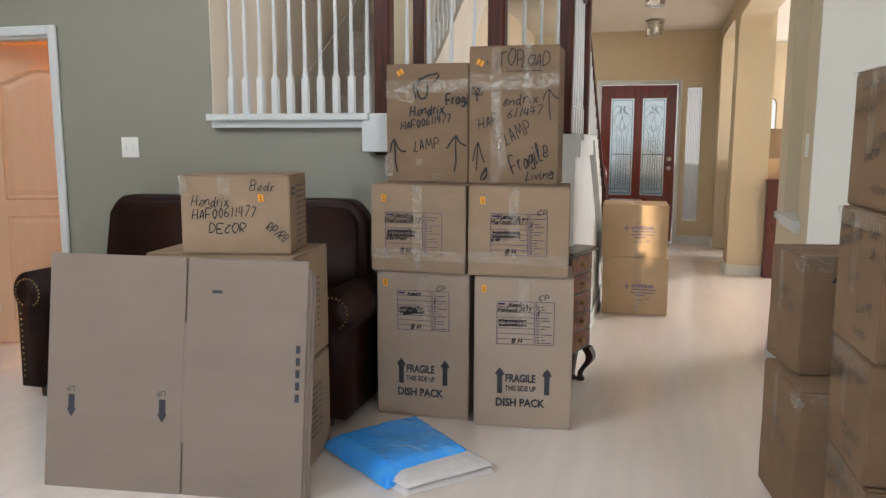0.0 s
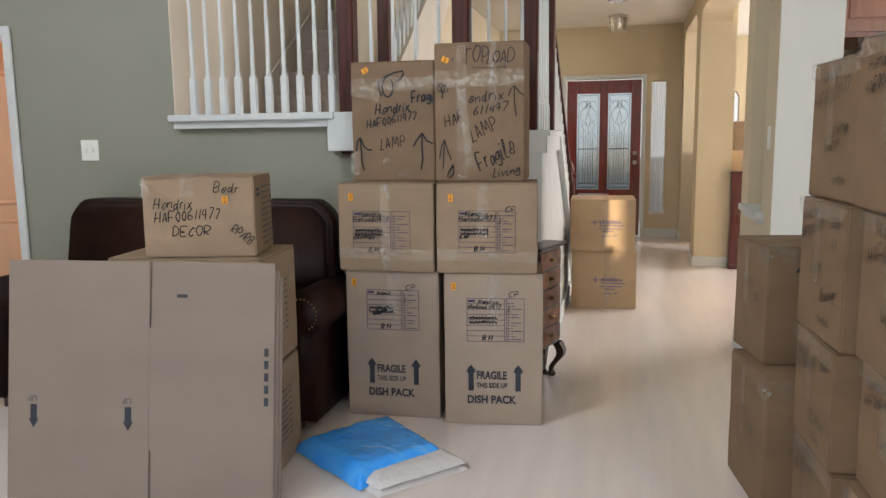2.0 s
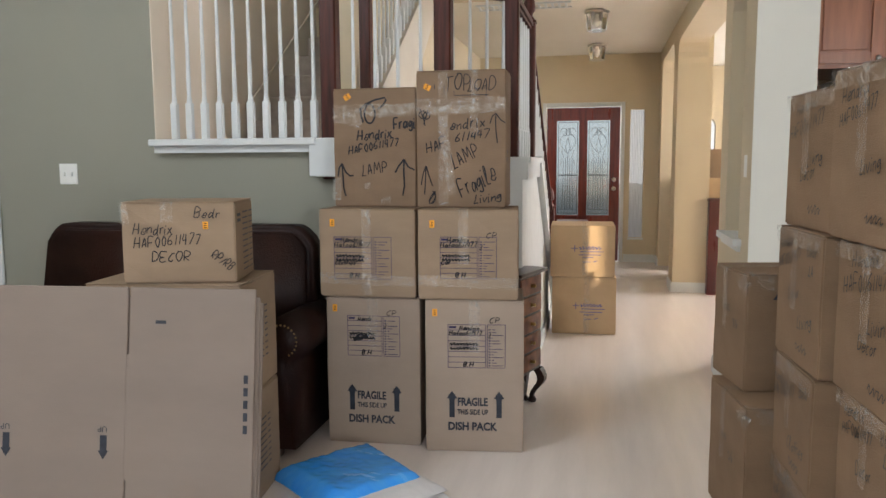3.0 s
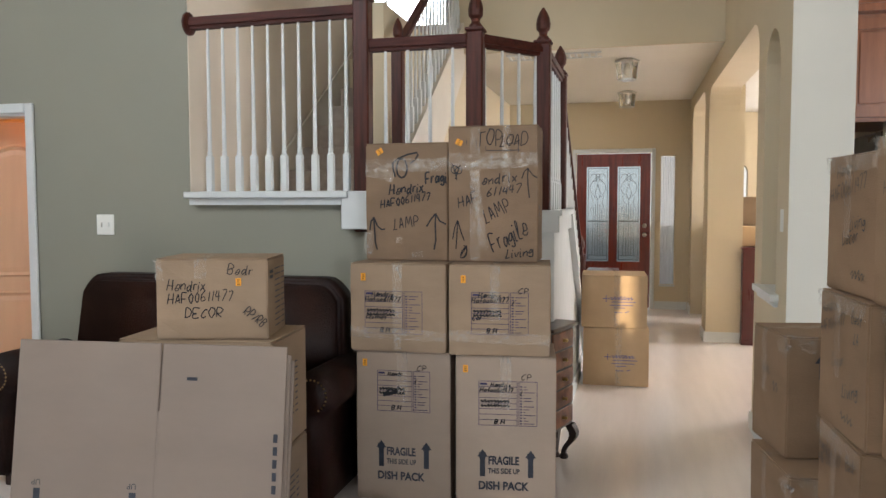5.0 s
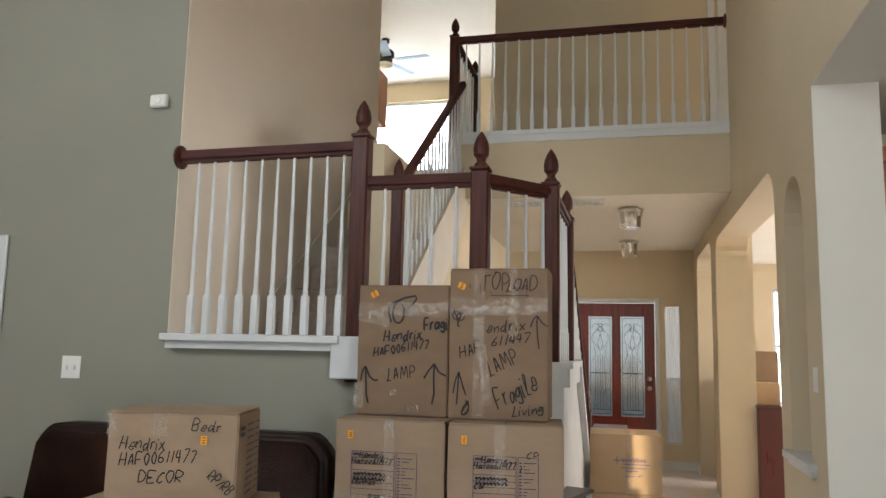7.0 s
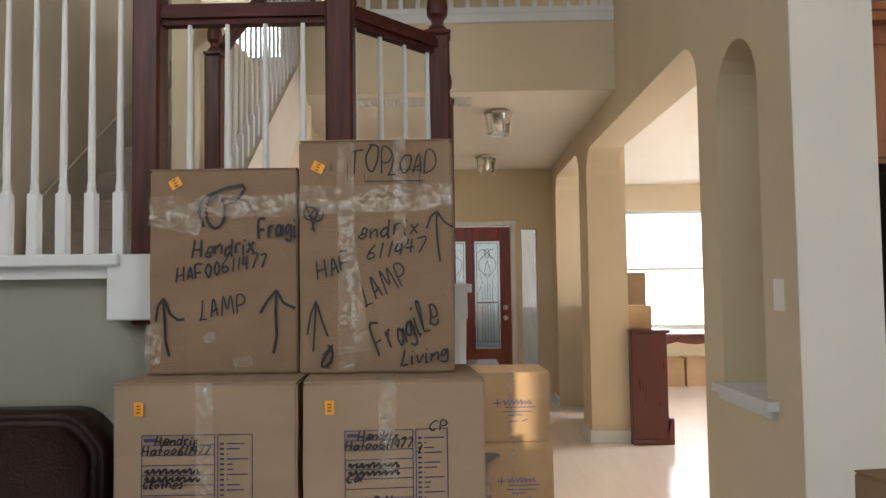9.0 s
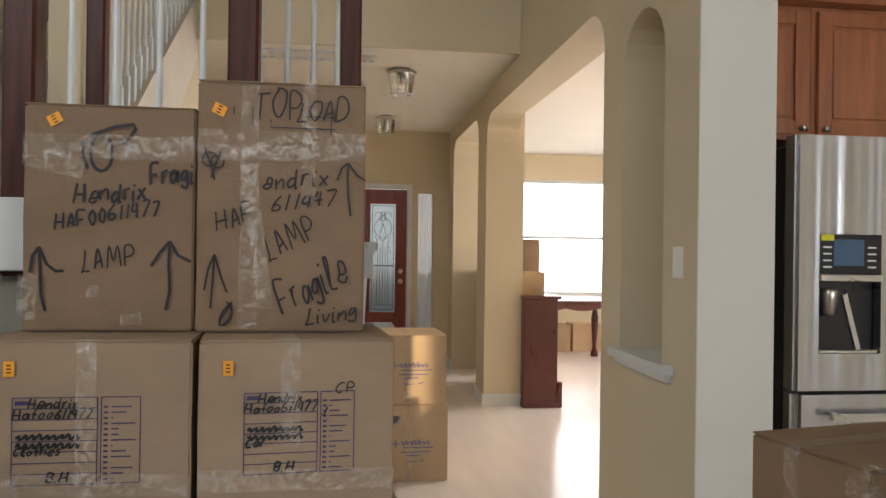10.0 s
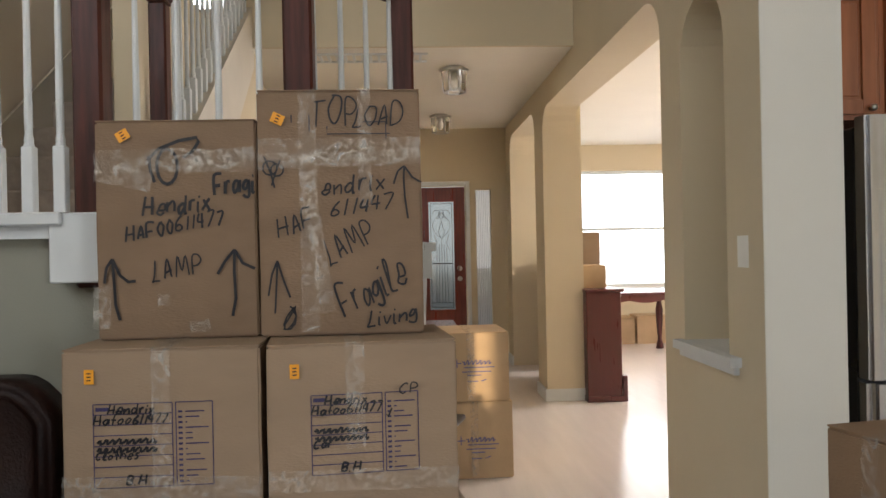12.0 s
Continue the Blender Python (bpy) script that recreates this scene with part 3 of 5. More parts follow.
bm = B(); prism(bm, [(-1.89, WY + 0.12), (-0.93, WY + 0.12), (-0.93, 5.05), (-1.89, 5.05)], "z", 1.2, ZL2)
part("landing", bm, M_CARPET, st)
nU = 9
for i in range(nU):
    y0, z1 = 5.0 + 0.25 * i, ZL2 + (ZU - ZL2) / nU * (i + 1)
    one("step", (-1.885, y0, z1 - 0.22, -1.13, y0 + 0.30, z1), M_CARPET, st, bev=0.012, seg=2)
nD = 7
for i in range(1, nD):
    y0, z1 = 5.05 + 0.27 * (i - 1), ZL1 - ZL1 / nD * i
    one("step", (-0.98, y0, max(0, z1 - 0.21), -0.09, y0 + 0.29, z1), M_CARPET, st, bev=0.012, seg=2)
sl_ = (ZU - ZL2) / 2.25
def along(y):
    return ZL2 + 0.19 + (y - 5.0) * sl_
bm = B(); prism(bm, [(4.9, ZL2), (4.9, ZL2 + 0.25), (5.0, ZL2 + 0.33), (7.25, ZU + 0.33), (7.25, ZU - 0.1), (5.2, ZL2)], "x", -1.893, -1.88)
part("skirt", bm, M_SKIRT, st)
bm = B(); prism(bm, [(4.95, ZL2 - 0.2), (4.95, ZL2 + 0.12), (5.0, ZL2 + 0.22), (6.95, along(6.95) + 0.03), (6.95, along(6.95) - 0.40), (5.4, ZL2 - 0.2)], "x", -1.13, -1.05)
part("stringer", bm, M_SKIRT, st)
bm = B(); prism(bm, [(5.0, 0.0), (5.0, ZL2 - 0.15), (5.3, ZL2 - 0.15), (6.95, along(6.95) - 0.40), (6.95, 2.735), (7.3, 2.735), (7.3, 0)], "x", -1.11, -1.07)
solid("wall_under_upper_flight", bm, M_BEIGE, "beige wall below the upper flight", "wall")
# ledges
bm = B()
box(bm, -1.915, WY - 0.085, 1.425, -0.98, WY + 0.14, 1.462, bev=0.005); box(bm, -1.90, WY - 0.05, 1.39, -0.98, WY - 0.002, 1.4245)
solid("trim_landing_ledge", bm, M_TRIM, "white moulded ledge under the stair balusters", "ledge")
bm = B(); box(bm, -1.02, WY - 0.07, 1.265, -0.80, WY - 0.002, 1.46, bev=0.004); box(bm, -0.80, WY - 0.06, 1.24, -0.36, WY - 0.002, 1.33, bev=0.004)
solid("trim_landing_block", bm, M_TRIM, "white painted block at the ledge end", "trim")
bm = B()
for p, q in (((-0.36, WY - 0.03), (0.035, 4.215)), ((0.035, 4.215), (0.035, 5.07))):
    bar(bm, (*p, 1.285), (*q, 1.285), 0.03, 0.09); bar(bm, (*p, 1.345), (*q, 1.345), 0.06, 0.03)
bar(bm, (0.035, 5.07, 1.345), (0.035, 6.97, 0.06), 0.05, 0.06)
solid("trim_stair_skirt", bm, M_TRIM, "white moulded skirt along the lower stair", "trim")
bm = B()
box(bm, -1.16, 6.885, 3.225, WX - 0.003, 7.02, 3.33, bev=0.004); box(bm, -1.16, 6.875, 3.29, WX - 0.003, 6.884, 3.33)
solid("trim_upper_ledge", bm, M_TRIM, "white curb under the upper balustrade", "ledge")

def newel_mesh(z0, z1, w=0.084):
    """Square post with chamfered edges and an acorn finial on top."""
    bm = B(); zs = z1 - 0.19
    box(bm, -w / 2, -w / 2, z0, w / 2, w / 2, zs, bev=0.008)
    box(bm, -w * 0.56, -w * 0.56, zs, w * 0.56, w * 0.56, zs + 0.015, bev=0.004)
    r = w / 2
    lathe(bm, [(r * 0.85, zs + 0.015), (r * 0.8, zs + 0.03), (r * 0.5, zs + 0.045), (r * 0.55, zs + 0.06), (r * 0.86, zs + 0.075), (r * 0.92, zs + 0.105), (r * 0.80, zs + 0.135), (r * 0.52, zs + 0.163), (r * 0.22, zs + 0.182), (0.004, zs + 0.19)], 14)
    return bm


def baluster_mesh(h):
    bm = B(); s = 0.017
    box(bm, -s, -s, 0, s, s, 0.19, bev=0.003)
    lathe(bm, [(0.0155, 0.19), (0.0125, 0.20), (0.0135, 0.208), (0.0105, 0.225), (0.0115, 0.26), (0.0110, 0.36), (0.0072, h)], 10)
    return bm


def handrail(bm, p, q):
    p, q = Vector(p), Vector(q)
    bar(bm, p, q, 0.060, 0.030); bar(bm, p + Vector((0, 0, 0.022)), q + Vector((0, 0, 0.022)), 0.046, 0.016); bar(bm, p - Vector((0, 0, 0.024)), q - Vector((0, 0, 0.024)), 0.036, 0.02)


def balustrade(label, posts, rails, rows):
    """posts: (x, y, z0, z1); rails: (p, q); rows: (p, q, count, height at p, height at q) of balusters."""
    b = thing("balustrade", pose(0, 0, 0), label, "balustrade")
    for x, y, z0, z1 in posts:
        o = part("newel_post", newel_mesh(z0, z1), M_WOOD, b, "dark cherry newel post with acorn finial")
        o.location = (x, y, 0)
    for p, q in rails:
        bm = B(); handrail(bm, p, q)
        part("handrail", bm, M_RAIL, b, "dark cherry handrail")
    for p, q, n, h in rows:
        me = mesh_of("baluster", baluster_mesh(h), M_TRIM, False)
        for i in range(n):
            t = (i + 0.5) / n
            o = new("baluster", me); o.parent = b
            o.location = Vector(p).lerp(Vector(q), t)
    return b


PA, PB, PC, PD = (-0.912, WY + 0.01), (-0.335, WY + 0.01), (-0.042, 4.22), (-0.03, 5.10)
b1 = balustrade("white balusters and dark handrail along the upper landing", [(PA[0] - 0.012, PA[1], 1.25, 2.615)], [((-1.91, WY, 2.365), (PA[0], WY, 2.375))],
    [((-1.843, WY, 1.462), (-0.968, WY, 1.462), 10, 0.885)])
bm = B(); lathe(bm, [(0.062, 0), (0.062, 0.012), (0.045, 0.02)], 16, pose(-1.917, WY, 2.365, 0, 90, 0))
part("rosette", bm, M_WOOD, b1, "round dark wood rail rosette")
balustrade("dark newel posts and rail round the lower landing", [(*PB, 1.25, 2.43), (*PC, 1.25, 2.425), (*PD, 1.2, 2.40)],
    [((*PA, 2.20), (*PB, 2.20)), ((*PB, 2.20), (*PC, 2.20)), ((*PC, 2.20), (*PD, 2.20)), ((*PD, 2.10), (-0.01, 6.9, 0.92))],
    [((-0.856, WY, 1.33), (-0.391, WY, 1.33), 4, 0.85), ((*PB, 1.33), (*PC, 1.33), 4, 0.85), ((*PC, 1.33), (*PD, 1.33), 7, 0.85)])
lo = thing("balustrade", pose(0, 0, 0), "white balusters and dark sloping rail of the lower flight", "balustrade")
o = part("newel_post", newel_mesh(0, 1.12), M_WOOD, lo, "dark cherry newel post"); o.location = (-0.01, 6.98, 0)
for i in range(14):
    y = 5.25 + i * 0.12
    o = part("baluster", baluster_mesh(0.80), M_TRIM, lo); o.location = (-0.01, y, 1.36 - (y - 5.07) * 0.676)
upb = thing("balustrade", pose(0, 0, 0), "white balusters and dark sloping rail of the upper flight", "balustrade")
o = part("newel_post", newel_mesh(ZL2, 2.62, 0.075), M_WOOD, upb, "dark cherry newel post with acorn finial"); o.location = (-1.09, 5.02, 0)
bm = B(); handrail(bm, (-1.09, 5.02, 2.42), (-1.09, 6.9, along(6.9) + 0.80))
part("handrail", bm, M_RAIL, upb, "dark cherry handrail")
me = mesh_of("baluster", baluster_mesh(0.78), M_TRIM)
for i in range(17):
    y = 5.12 + i * 0.106
    o = new("baluster", me); o.parent = upb; o.location = (-1.09, y, along(y) + 0.01)
balustrade("white balusters and dark rail of the upper hall", [(-1.18, 6.95, 3.04, 4.44), (-1.18, 7.9, 3.04, 4.40)],
    [((-1.18, 6.95, 4.22), (WX - 0.01, 6.95, 4.22)), ((-1.18, 6.95, 4.22), (-1.18, 7.9, 4.22))],
    [((-1.13, 6.95, 3.33), (WX - 0.02, 6.95, 3.33), 19, 0.88), ((-1.18, 7.0, 3.04), (-1.18, 7.85, 3.04), 8, 1.15)])
bm = B(); lathe(bm, [(0.06, 0), (0.06, 0.012), (0.045, 0.02)], 16, pose(WX - 0.001, 6.95, 4.22, 0, -90, 0))
tagged(solid("rail_rosette", bm, M_WOOD, "round dark wood rosette where the rail meets the wall", "rosette", "thing"))

# ---------------------------------------------------------------- cartons
def ribbon(bm, pts, w, y):
    """A flat pen stroke through (x, z) points in the plane y."""
    P = [Vector((p[0], 0, p[1])) for p in pts]
    L, R = [], []
    for i, p in enumerate(P):
        d = (P[min(i + 1, len(P) - 1)] - P[max(i - 1, 0)])
        d = d.normalized() if d.length > 1e-6 else Vector((1, 0, 0))
        s = Vector((-d.z, 0, d.x)) * w / 2
        L.append(bm.verts.new((p.x + s.x, y, p.z + s.z))); R.append(bm.verts.new((p.x - s.x, y, p.z - s.z)))
    for i in range(len(P) - 1):
        bm.faces.new((L[i], R[i], R[i + 1], L[i + 1]))


def text_mesh(body, size, bold=0.0, shear=0.0, squeeze=1.0):
    cu = bpy.data.curves.new("text", "FONT")
    cu.body, cu.size, cu.offset, cu.shear = body, size, bold, shear
    cu.resolution_u = 3
    ob = bpy.data.objects.new("text", cu)
    scene.collection.objects.link(ob)
    dg = bpy.context.evaluated_depsgraph_get()
    me = bpy.data.meshes.new_from_object(ob.evaluated_get(dg))
    bpy.data.objects.remove(ob)
    for v in me.vertices:
        v.co.x *= squeeze
    return me


def write(parent, body, x, z, size, y, material=None, rot=0, bold=0.0, shear=0.0, squeeze=1.0, name="lettering", rz=0):
    me = text_mesh(body, size, bold, shear, squeeze)
    me.materials.clear()
    me.materials.append(material or M_INK)
    o = new(name, me)
    o.parent = parent
    o.matrix_local = Matrix.Translation((x, y, z)) @ pose(0, 0, 0, 0, 0, rz) @ pose(0, 0, 0, 90, 0, 0) @ pose(0, 0, 0, 0, 0, rot)
    return o


GLYPH = {}
for pair in ("H:02 19/52 59/05 65", "e:14 44 46 26 14 03 22 43", "n:06 02/04 15 36 45 42", "d:45 26 04 12 33 45/49 42 52", "r:06 02/04 16 36", "i:06 02 12/08 18",
             "x:06 42/46 02", "A:02 29 42/14 45", "F:02 09 59/05 45", "0:29 06 13 32 46 38 29", "6:49 16 03 22 43 44 25 04", "1:29 12", "4:19 05 45/39 32",
             "7:09 49 12", "L:29 14 02 12 42", "M:02 19 34 59 62", "P:02 09 39 57 35 05", "T:09 69/29 22", "O:29 06 13 32 55 58 39 19", "D:02 09 39 56 43 02",
             "R:02 09 39 57 35 05 42", "a:45 26 04 12 33 46 42", "g:45 26 04 13 34 46 41 20 01", "l:03 28 19 03 12 32", "v:06 22 46", "C:58 39 06 03 22 43",
             "B:02 09 39 47 05 36 44 32 02", "o:26 04 12 33 45 26", "s:46 26 15 34 22 02", "c:46 26 04 12 32", "t:29 23 32/06 46", "h:09 02/04 26 45 42",
             "E:59 09 05 35 05 02 52", "/:02 49", ".:02 12", "f:49 28 22/05 45", "p:06 00/05 26 45 33 03"):
    GLYPH[pair[0]] = [[(int(c[0]), int(c[1]) - 2) for c in st_.split()] for st_ in pair[2:].split("/")]


def pen(parent, body, x, z, size, y, rot=0, squeeze=1.0, width=0.0042, seed=0, **_):
    """A word in marker handwriting on the plane y."""
    rnd = random.Random(body + str(seed))
    u = size * 0.105
    bm = B()
    cx = 0.0
    c, sn = math.cos(radians(rot)), math.sin(radians(rot))
    k = 0
    for ch_ in body:
        strokes_ = GLYPH.get(ch_, [])
        wmax = max([p[0] for st_ in strokes_ for p in st_], default=3)
        sc, dy = rnd.uniform(0.9, 1.12), rnd.uniform(-0.5, 0.5)
        for st_ in strokes_:
            P = [((p[0] + rnd.uniform(-.3, .3)) * sc + 0.22 * p[1], p[1] * sc + dy + rnd.uniform(-.25, .25)) for p in st_]
            Q = []
            for i in range(len(P) - 1):
                p0, p1, p2, p3 = P[max(i - 1, 0)], P[i], P[i + 1], P[min(i + 2, len(P) - 1)]
                for j in range(4):
                    t = j / 4
                    Q.append(tuple(0.5 * (2 * p1[d_] + (p2[d_] - p0[d_]) * t + (2 * p0[d_] - 5 * p1[d_] + 4 * p2[d_] - p3[d_]) * t * t + (3 * p1[d_] - p0[d_] - 3 * p2[d_] + p3[d_]) * t ** 3) for d_ in (0, 1)))
            Q.append(P[-1])
            pts = [((cx + q[0]) * u * squeeze, q[1] * u) for q in Q]
            ribbon(bm, [(x + a_ * c - b_ * sn, z + a_ * sn + b_ * c) for a_, b_ in pts], width * rnd.uniform(0.85, 1.2), y - 0.00003 * k)
            k += 1
        cx += (wmax + 2.0) * sc if strokes_ else 4
    return part("handwriting", bm, M_INK, parent)


def strokes(parent, lists, w, y, name="marker_stroke", material=None):
    bm = B()
    for i, pts in enumerate(lists):
        ribbon(bm, pts, w, y - 0.0002 * i)
    return part(name, bm, material or M_INK, parent)


def tape(parent, pts, w, seed=0, label="clear packing tape"):
    """A strip of clear tape through 3D points, each with its normal; slightly wrinkled."""
    rnd = random.Random(seed)
    bm = B()
    rows = []
    for (p, q) in zip(pts, pts[1:]):
        n = 14
        for i in range(n + (1 if q is pts[-1] else 0)):
            t = i / n
            a, na = Vector(p[0]), Vector(p[1]); b, nb = Vector(q[0]), Vector(q[1])
            c = a.lerp(b, t); nn = na.lerp(nb, t).normalized(); d = (b - a).normalized(); s = d.cross(nn).normalized()
            rows.append([bm.verts.new(c + nn * (0.0035 + rnd.uniform(0, 0.0030) * (1 if 0 < i else 0.3)) + s * w * (k / 4 - 0.5) * (1 + rnd.uniform(-.05, .05))) for k in range(5)])
    for a, b in zip(rows, rows[1:]):
        for k in range(4):
            bm.faces.new((a[k], a[k + 1], b[k + 1], b[k]))
    return part("tape", bm, M_TAPE, parent, label, smooth=True)


def arrow(x, z, h, s=1.0):
    """Hand drawn upward arrow as pen strokes."""
    return [[(x + 0.012 * s, z), (x + 0.003 * s, z + h * 0.4), (x, z + h * 0.75), (x + 0.003 * s, z + h)],
            [(x - 0.035 * s, z + h * 0.66), (x - 0.02 * s, z + h * 0.9), (x + 0.002 * s, z + h)],
            [(x + 0.002 * s, z + h), (x + 0.03 * s, z + h * 0.78), (x + 0.06 * s, z + h * 0.68)]]


def loops(x, z, w, h, n, rnd):
    """A scribbled word that cannot be read."""
    pts = []
    for i in range(n * 6 + 1):
        t = i / 6
        pts.append((x + w * t / n + 0.25 * w / n * math.sin(t * 6.28), z + h * 0.5 * (1 + math.sin(t * 6.28 + rnd.uniform(-.4, .4))) * rnd.uniform(0.6, 1)))
    return pts


def carton(label, w, d, h, corner, rot, z0=0.0, material=None, group="moving cartons", bulge=0.004, tape_front=True, seam="y"):
    """A closed moving carton. corner: its front left foot; the front faces -y before the turn rot (degrees)."""
    c, s = math.cos(radians(rot)), math.sin(radians(rot))
    x = corner[0] + c * w / 2 - s * d / 2
    y = corner[1] + s * w / 2 + c * d / 2
    e = thing("carton", pose(x, y, z0, 0, 0, rot), label, "cardboard box", group)
    bm = B()
    box(bm, -w / 2, -d / 2, 0.001, w / 2, d / 2, h - 0.004)
    bmesh.ops.subdivide_edges(bm, edges=bm.edges[:], cuts=3, use_grid_fill=True)
    rnd = random.Random(int((x + 3 * y + 7 * z0) * 1000))
    for v in bm.verts:
        fx, fy, fz = v.co.x / (w / 2), v.co.y / (d / 2), (v.co.z - h / 2) / (h / 2)
        if abs(fy) > .99: v.co.y += math.copysign(bulge * (1 - fx * fx) * (1 - fz * fz) * rnd.uniform(.5, 1), fy)
        if abs(fx) > .99: v.co.x += math.copysign(bulge * (1 - fy * fy) * (1 - fz * fz) * rnd.uniform(.5, 1), fx)
        v.co += Vector((rnd.uniform(-1, 1), rnd.uniform(-1, 1), 0)) * 0.0012
    es = [ed for ed in bm.edges if len(ed.link_faces) == 2 and ed.calc_face_angle() > 0.8]
    bmesh.ops.bevel(bm, geom=es, offset=0.005, segments=2, affect="EDGES")
    part("body", bm, material or M_CARD, e, smooth=False)
    for a, b2 in ((-1, -0.004), (0.004, 1)):
        bm = B()
        if seam == "y":
            lo, hi = sorted((a * w / 2 * 0.995, b2 * w / 2 * 0.995))
            box(bm, lo, -d / 2 * 0.99, h - 0.004, hi, d / 2 * 0.99, h, bev=0.0012)
        else:
            lo, hi = sorted((a * d / 2 * 0.99, b2 * d / 2 * 0.99))
            box(bm, -w / 2 * 0.995, lo, h - 0.004, w / 2 * 0.995, hi, h, bev=0.0012)
        part("flap", bm, material or M_CARD, e)
    e["w"], e["d"], e["h"] = w, d, h
    return e


def front_tape(e, x=0.0, drop=0.16, w=0.05, seed=1, top=True, full=False):
    d, h = e["d"], e["h"]
    zb = 0.01 if full else h - drop
    pts = [((x, -d / 2 - 0.003, zb), (0, -1, 0)), ((x, -d / 2 - 0.003, h), (0, -1, 0.2))]
    if top:
        pts += [((x, d / 2 * 0.9, h + 0.002), (0, 0, 1))]
    return tape(e, pts, w, seed)


def band_tape(e, z, x0=None, x1=None, w=0.05, seed=1, tilt=0.0):
    d = e["d"]; x0 = -e["w"] / 2 if x0 is None else x0; x1 = e["w"] / 2 if x1 is None else x1
    return tape(e, [((x0, -d / 2 - 0.004, z), (0, -1, 0)), ((x1, -d / 2 - 0.004, z + tilt), (0, -1, 0))], w, seed)


def sticker(e, x, z, w=0.022, h=0.034, tilt=0):
    bm = B(); box(bm, -w / 2, -0.0008, -h / 2, w / 2, 0.0, h / 2)
    o = part("sticker", bm, M_STICKER, e, "small orange inventory sticker")
    o.matrix_local = pose(x, -e["d"] / 2 - 0.0066, z, 0, tilt, 0)
    strokes(o, [[(-0.005, -0.008), (0.005, -0.008)], [(-0.005, 0.0), (0.005, 0.0)], [(-0.005, 0.008), (0.005, 0.008)]], 0.003, -0.0012, "print")


def form(e, x0, z0, w, h, words, check, initials, seed=0):
    """Printed contents form with ruled lines, tick boxes and handwriting."""
    y = -e["d"] / 2 - 0.0052
    ln = []
    X = lambda u: x0 + u * w
    Z = lambda v: z0 + v * h
    L1 = 0.66
    for u0, u1 in ((0, L1), (L1 + 0.03, 1)):
        ln += [[(X(u0), Z(0)), (X(u1), Z(0))], [(X(u0), Z(1)), (X(u1), Z(1))], [(X(u0), Z(0)), (X(u0), Z(1))], [(X(u1), Z(0)), (X(u1), Z(1))]]
    for k in range(1, 8):
        ln.append([(X(0.0), Z(k / 8)), (X(L1), Z(k / 8))])
    bm = B()
    for p in ln:
        ribbon(bm, p, 0.0022, y)
    for k in range(14):
        zz = 0.05 + 0.9 * k / 14
        ribbon(bm, [(X(L1 + 0.05), Z(zz)), (X(L1 + 0.085), Z(zz))], 0.005, y - 0.0001)
        ribbon(bm, [(X(L1 + 0.11), Z(zz)), (X(L1 + 0.11 + 0.2 * (0.5 + 0.5 * math.sin(k * 2.3 + seed))), Z(zz))], 0.003, y - 0.0001)
    ribbon(bm, [(X(0.02), Z(0.94)), (X(0.14), Z(0.94))], 0.009, y - 0.0001)
    part("printed_form", bm, M_PURPLE, e, "violet printed contents form")
    for s, u, v, size in words:
        pen(e, s, X(u), Z(v), size * 0.85, y - 0.0012, squeeze=0.85, width=0.0042, seed=seed)
    rnd = random.Random(seed)
    sc = [loops(X(0.03), Z(0.52), 0.5 * w, 0.014, 9, rnd), loops(X(0.03), Z(0.42), 0.5 * w, 0.014, 9, rnd)]
    strokes(e, sc, 0.0055, y - 0.0012, "handwriting")
    pen(e, initials, X(0.27), Z(0.03), 0.028, y - 0.0012, width=0.0042)
    if check:
        strokes(e, [[(X(0.7), Z(0.72)), (X(0.715), Z(0.69)), (X(0.75), Z(0.8))]], 0.004, y - 0.0012, "tick")


def dish_print(e):
    """FRAGILE / THIS SIDE UP / DISH PACK with two arrows, as printed on the carton's front."""
    y = -e["d"] / 2 - 0.0062
    for s in (-1, 1):
        bm = B()
        x = 0.005 + s * 0.108
        ribbon(bm, [(x, 0.165), (x, 0.255)], 0.024, y); ribbon(bm, [(x, 0.25), (x, 0.275)], 0.03, y - 0.0001)
        vs = [bm.verts.new((x + a, y - 0.0002, z)) for a, z in ((-0.024, 0.255), (0.024, 0.255), (0.0, 0.290))]
        bm.faces.new(vs)
        part("printed_arrow", bm, M_PRINT, e, "dark printed up arrow")
    write(e, "FRAGILE", -0.078, 0.222, 0.052, y, M_PRINT, bold=0.0018, squeeze=0.72, name="print")
    write(e, "THIS SIDE UP", -0.078, 0.180, 0.034, y, M_PRINT, bold=0.0008, squeeze=0.72, name="print")
    write(e, "DISH PACK", -0.122, 0.106, 0.052, y, M_PRINT, bold=0.0018, squeeze=0.86, name="print")


# the main stack
dR = carton("tall pale dish-pack carton on the floor, printed fragile", 0.448, 0.355, 0.711, (-0.339, 3.443), 7.5, 0, M_CARDGREY, "stack of moving cartons")
dL = carton("tall pale dish-pack carton beside the sofa, printed fragile", 0.448, 0.34, 0.711, (-0.826, 3.475), 2.5, 0, M_CARDGREY, "stack of moving cartons")
mR = carton("brown carton with a contents form, on a dish pack", 0.452, 0.355, 0.408, (-0.371, 3.444), 6.0, 0.713, M_CARD, "stack of moving cartons")
mL = carton("brown clothes carton with a contents form, on a dish pack", 0.455, 0.35, 0.408, (-0.845, 3.455), 1.5, 0.713, M_CARD, "stack of moving cartons")
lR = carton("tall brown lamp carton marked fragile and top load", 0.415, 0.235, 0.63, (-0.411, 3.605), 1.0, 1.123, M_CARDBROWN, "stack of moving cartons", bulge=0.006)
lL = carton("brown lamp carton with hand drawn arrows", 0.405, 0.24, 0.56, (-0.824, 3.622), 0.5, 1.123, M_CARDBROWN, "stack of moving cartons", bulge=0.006)
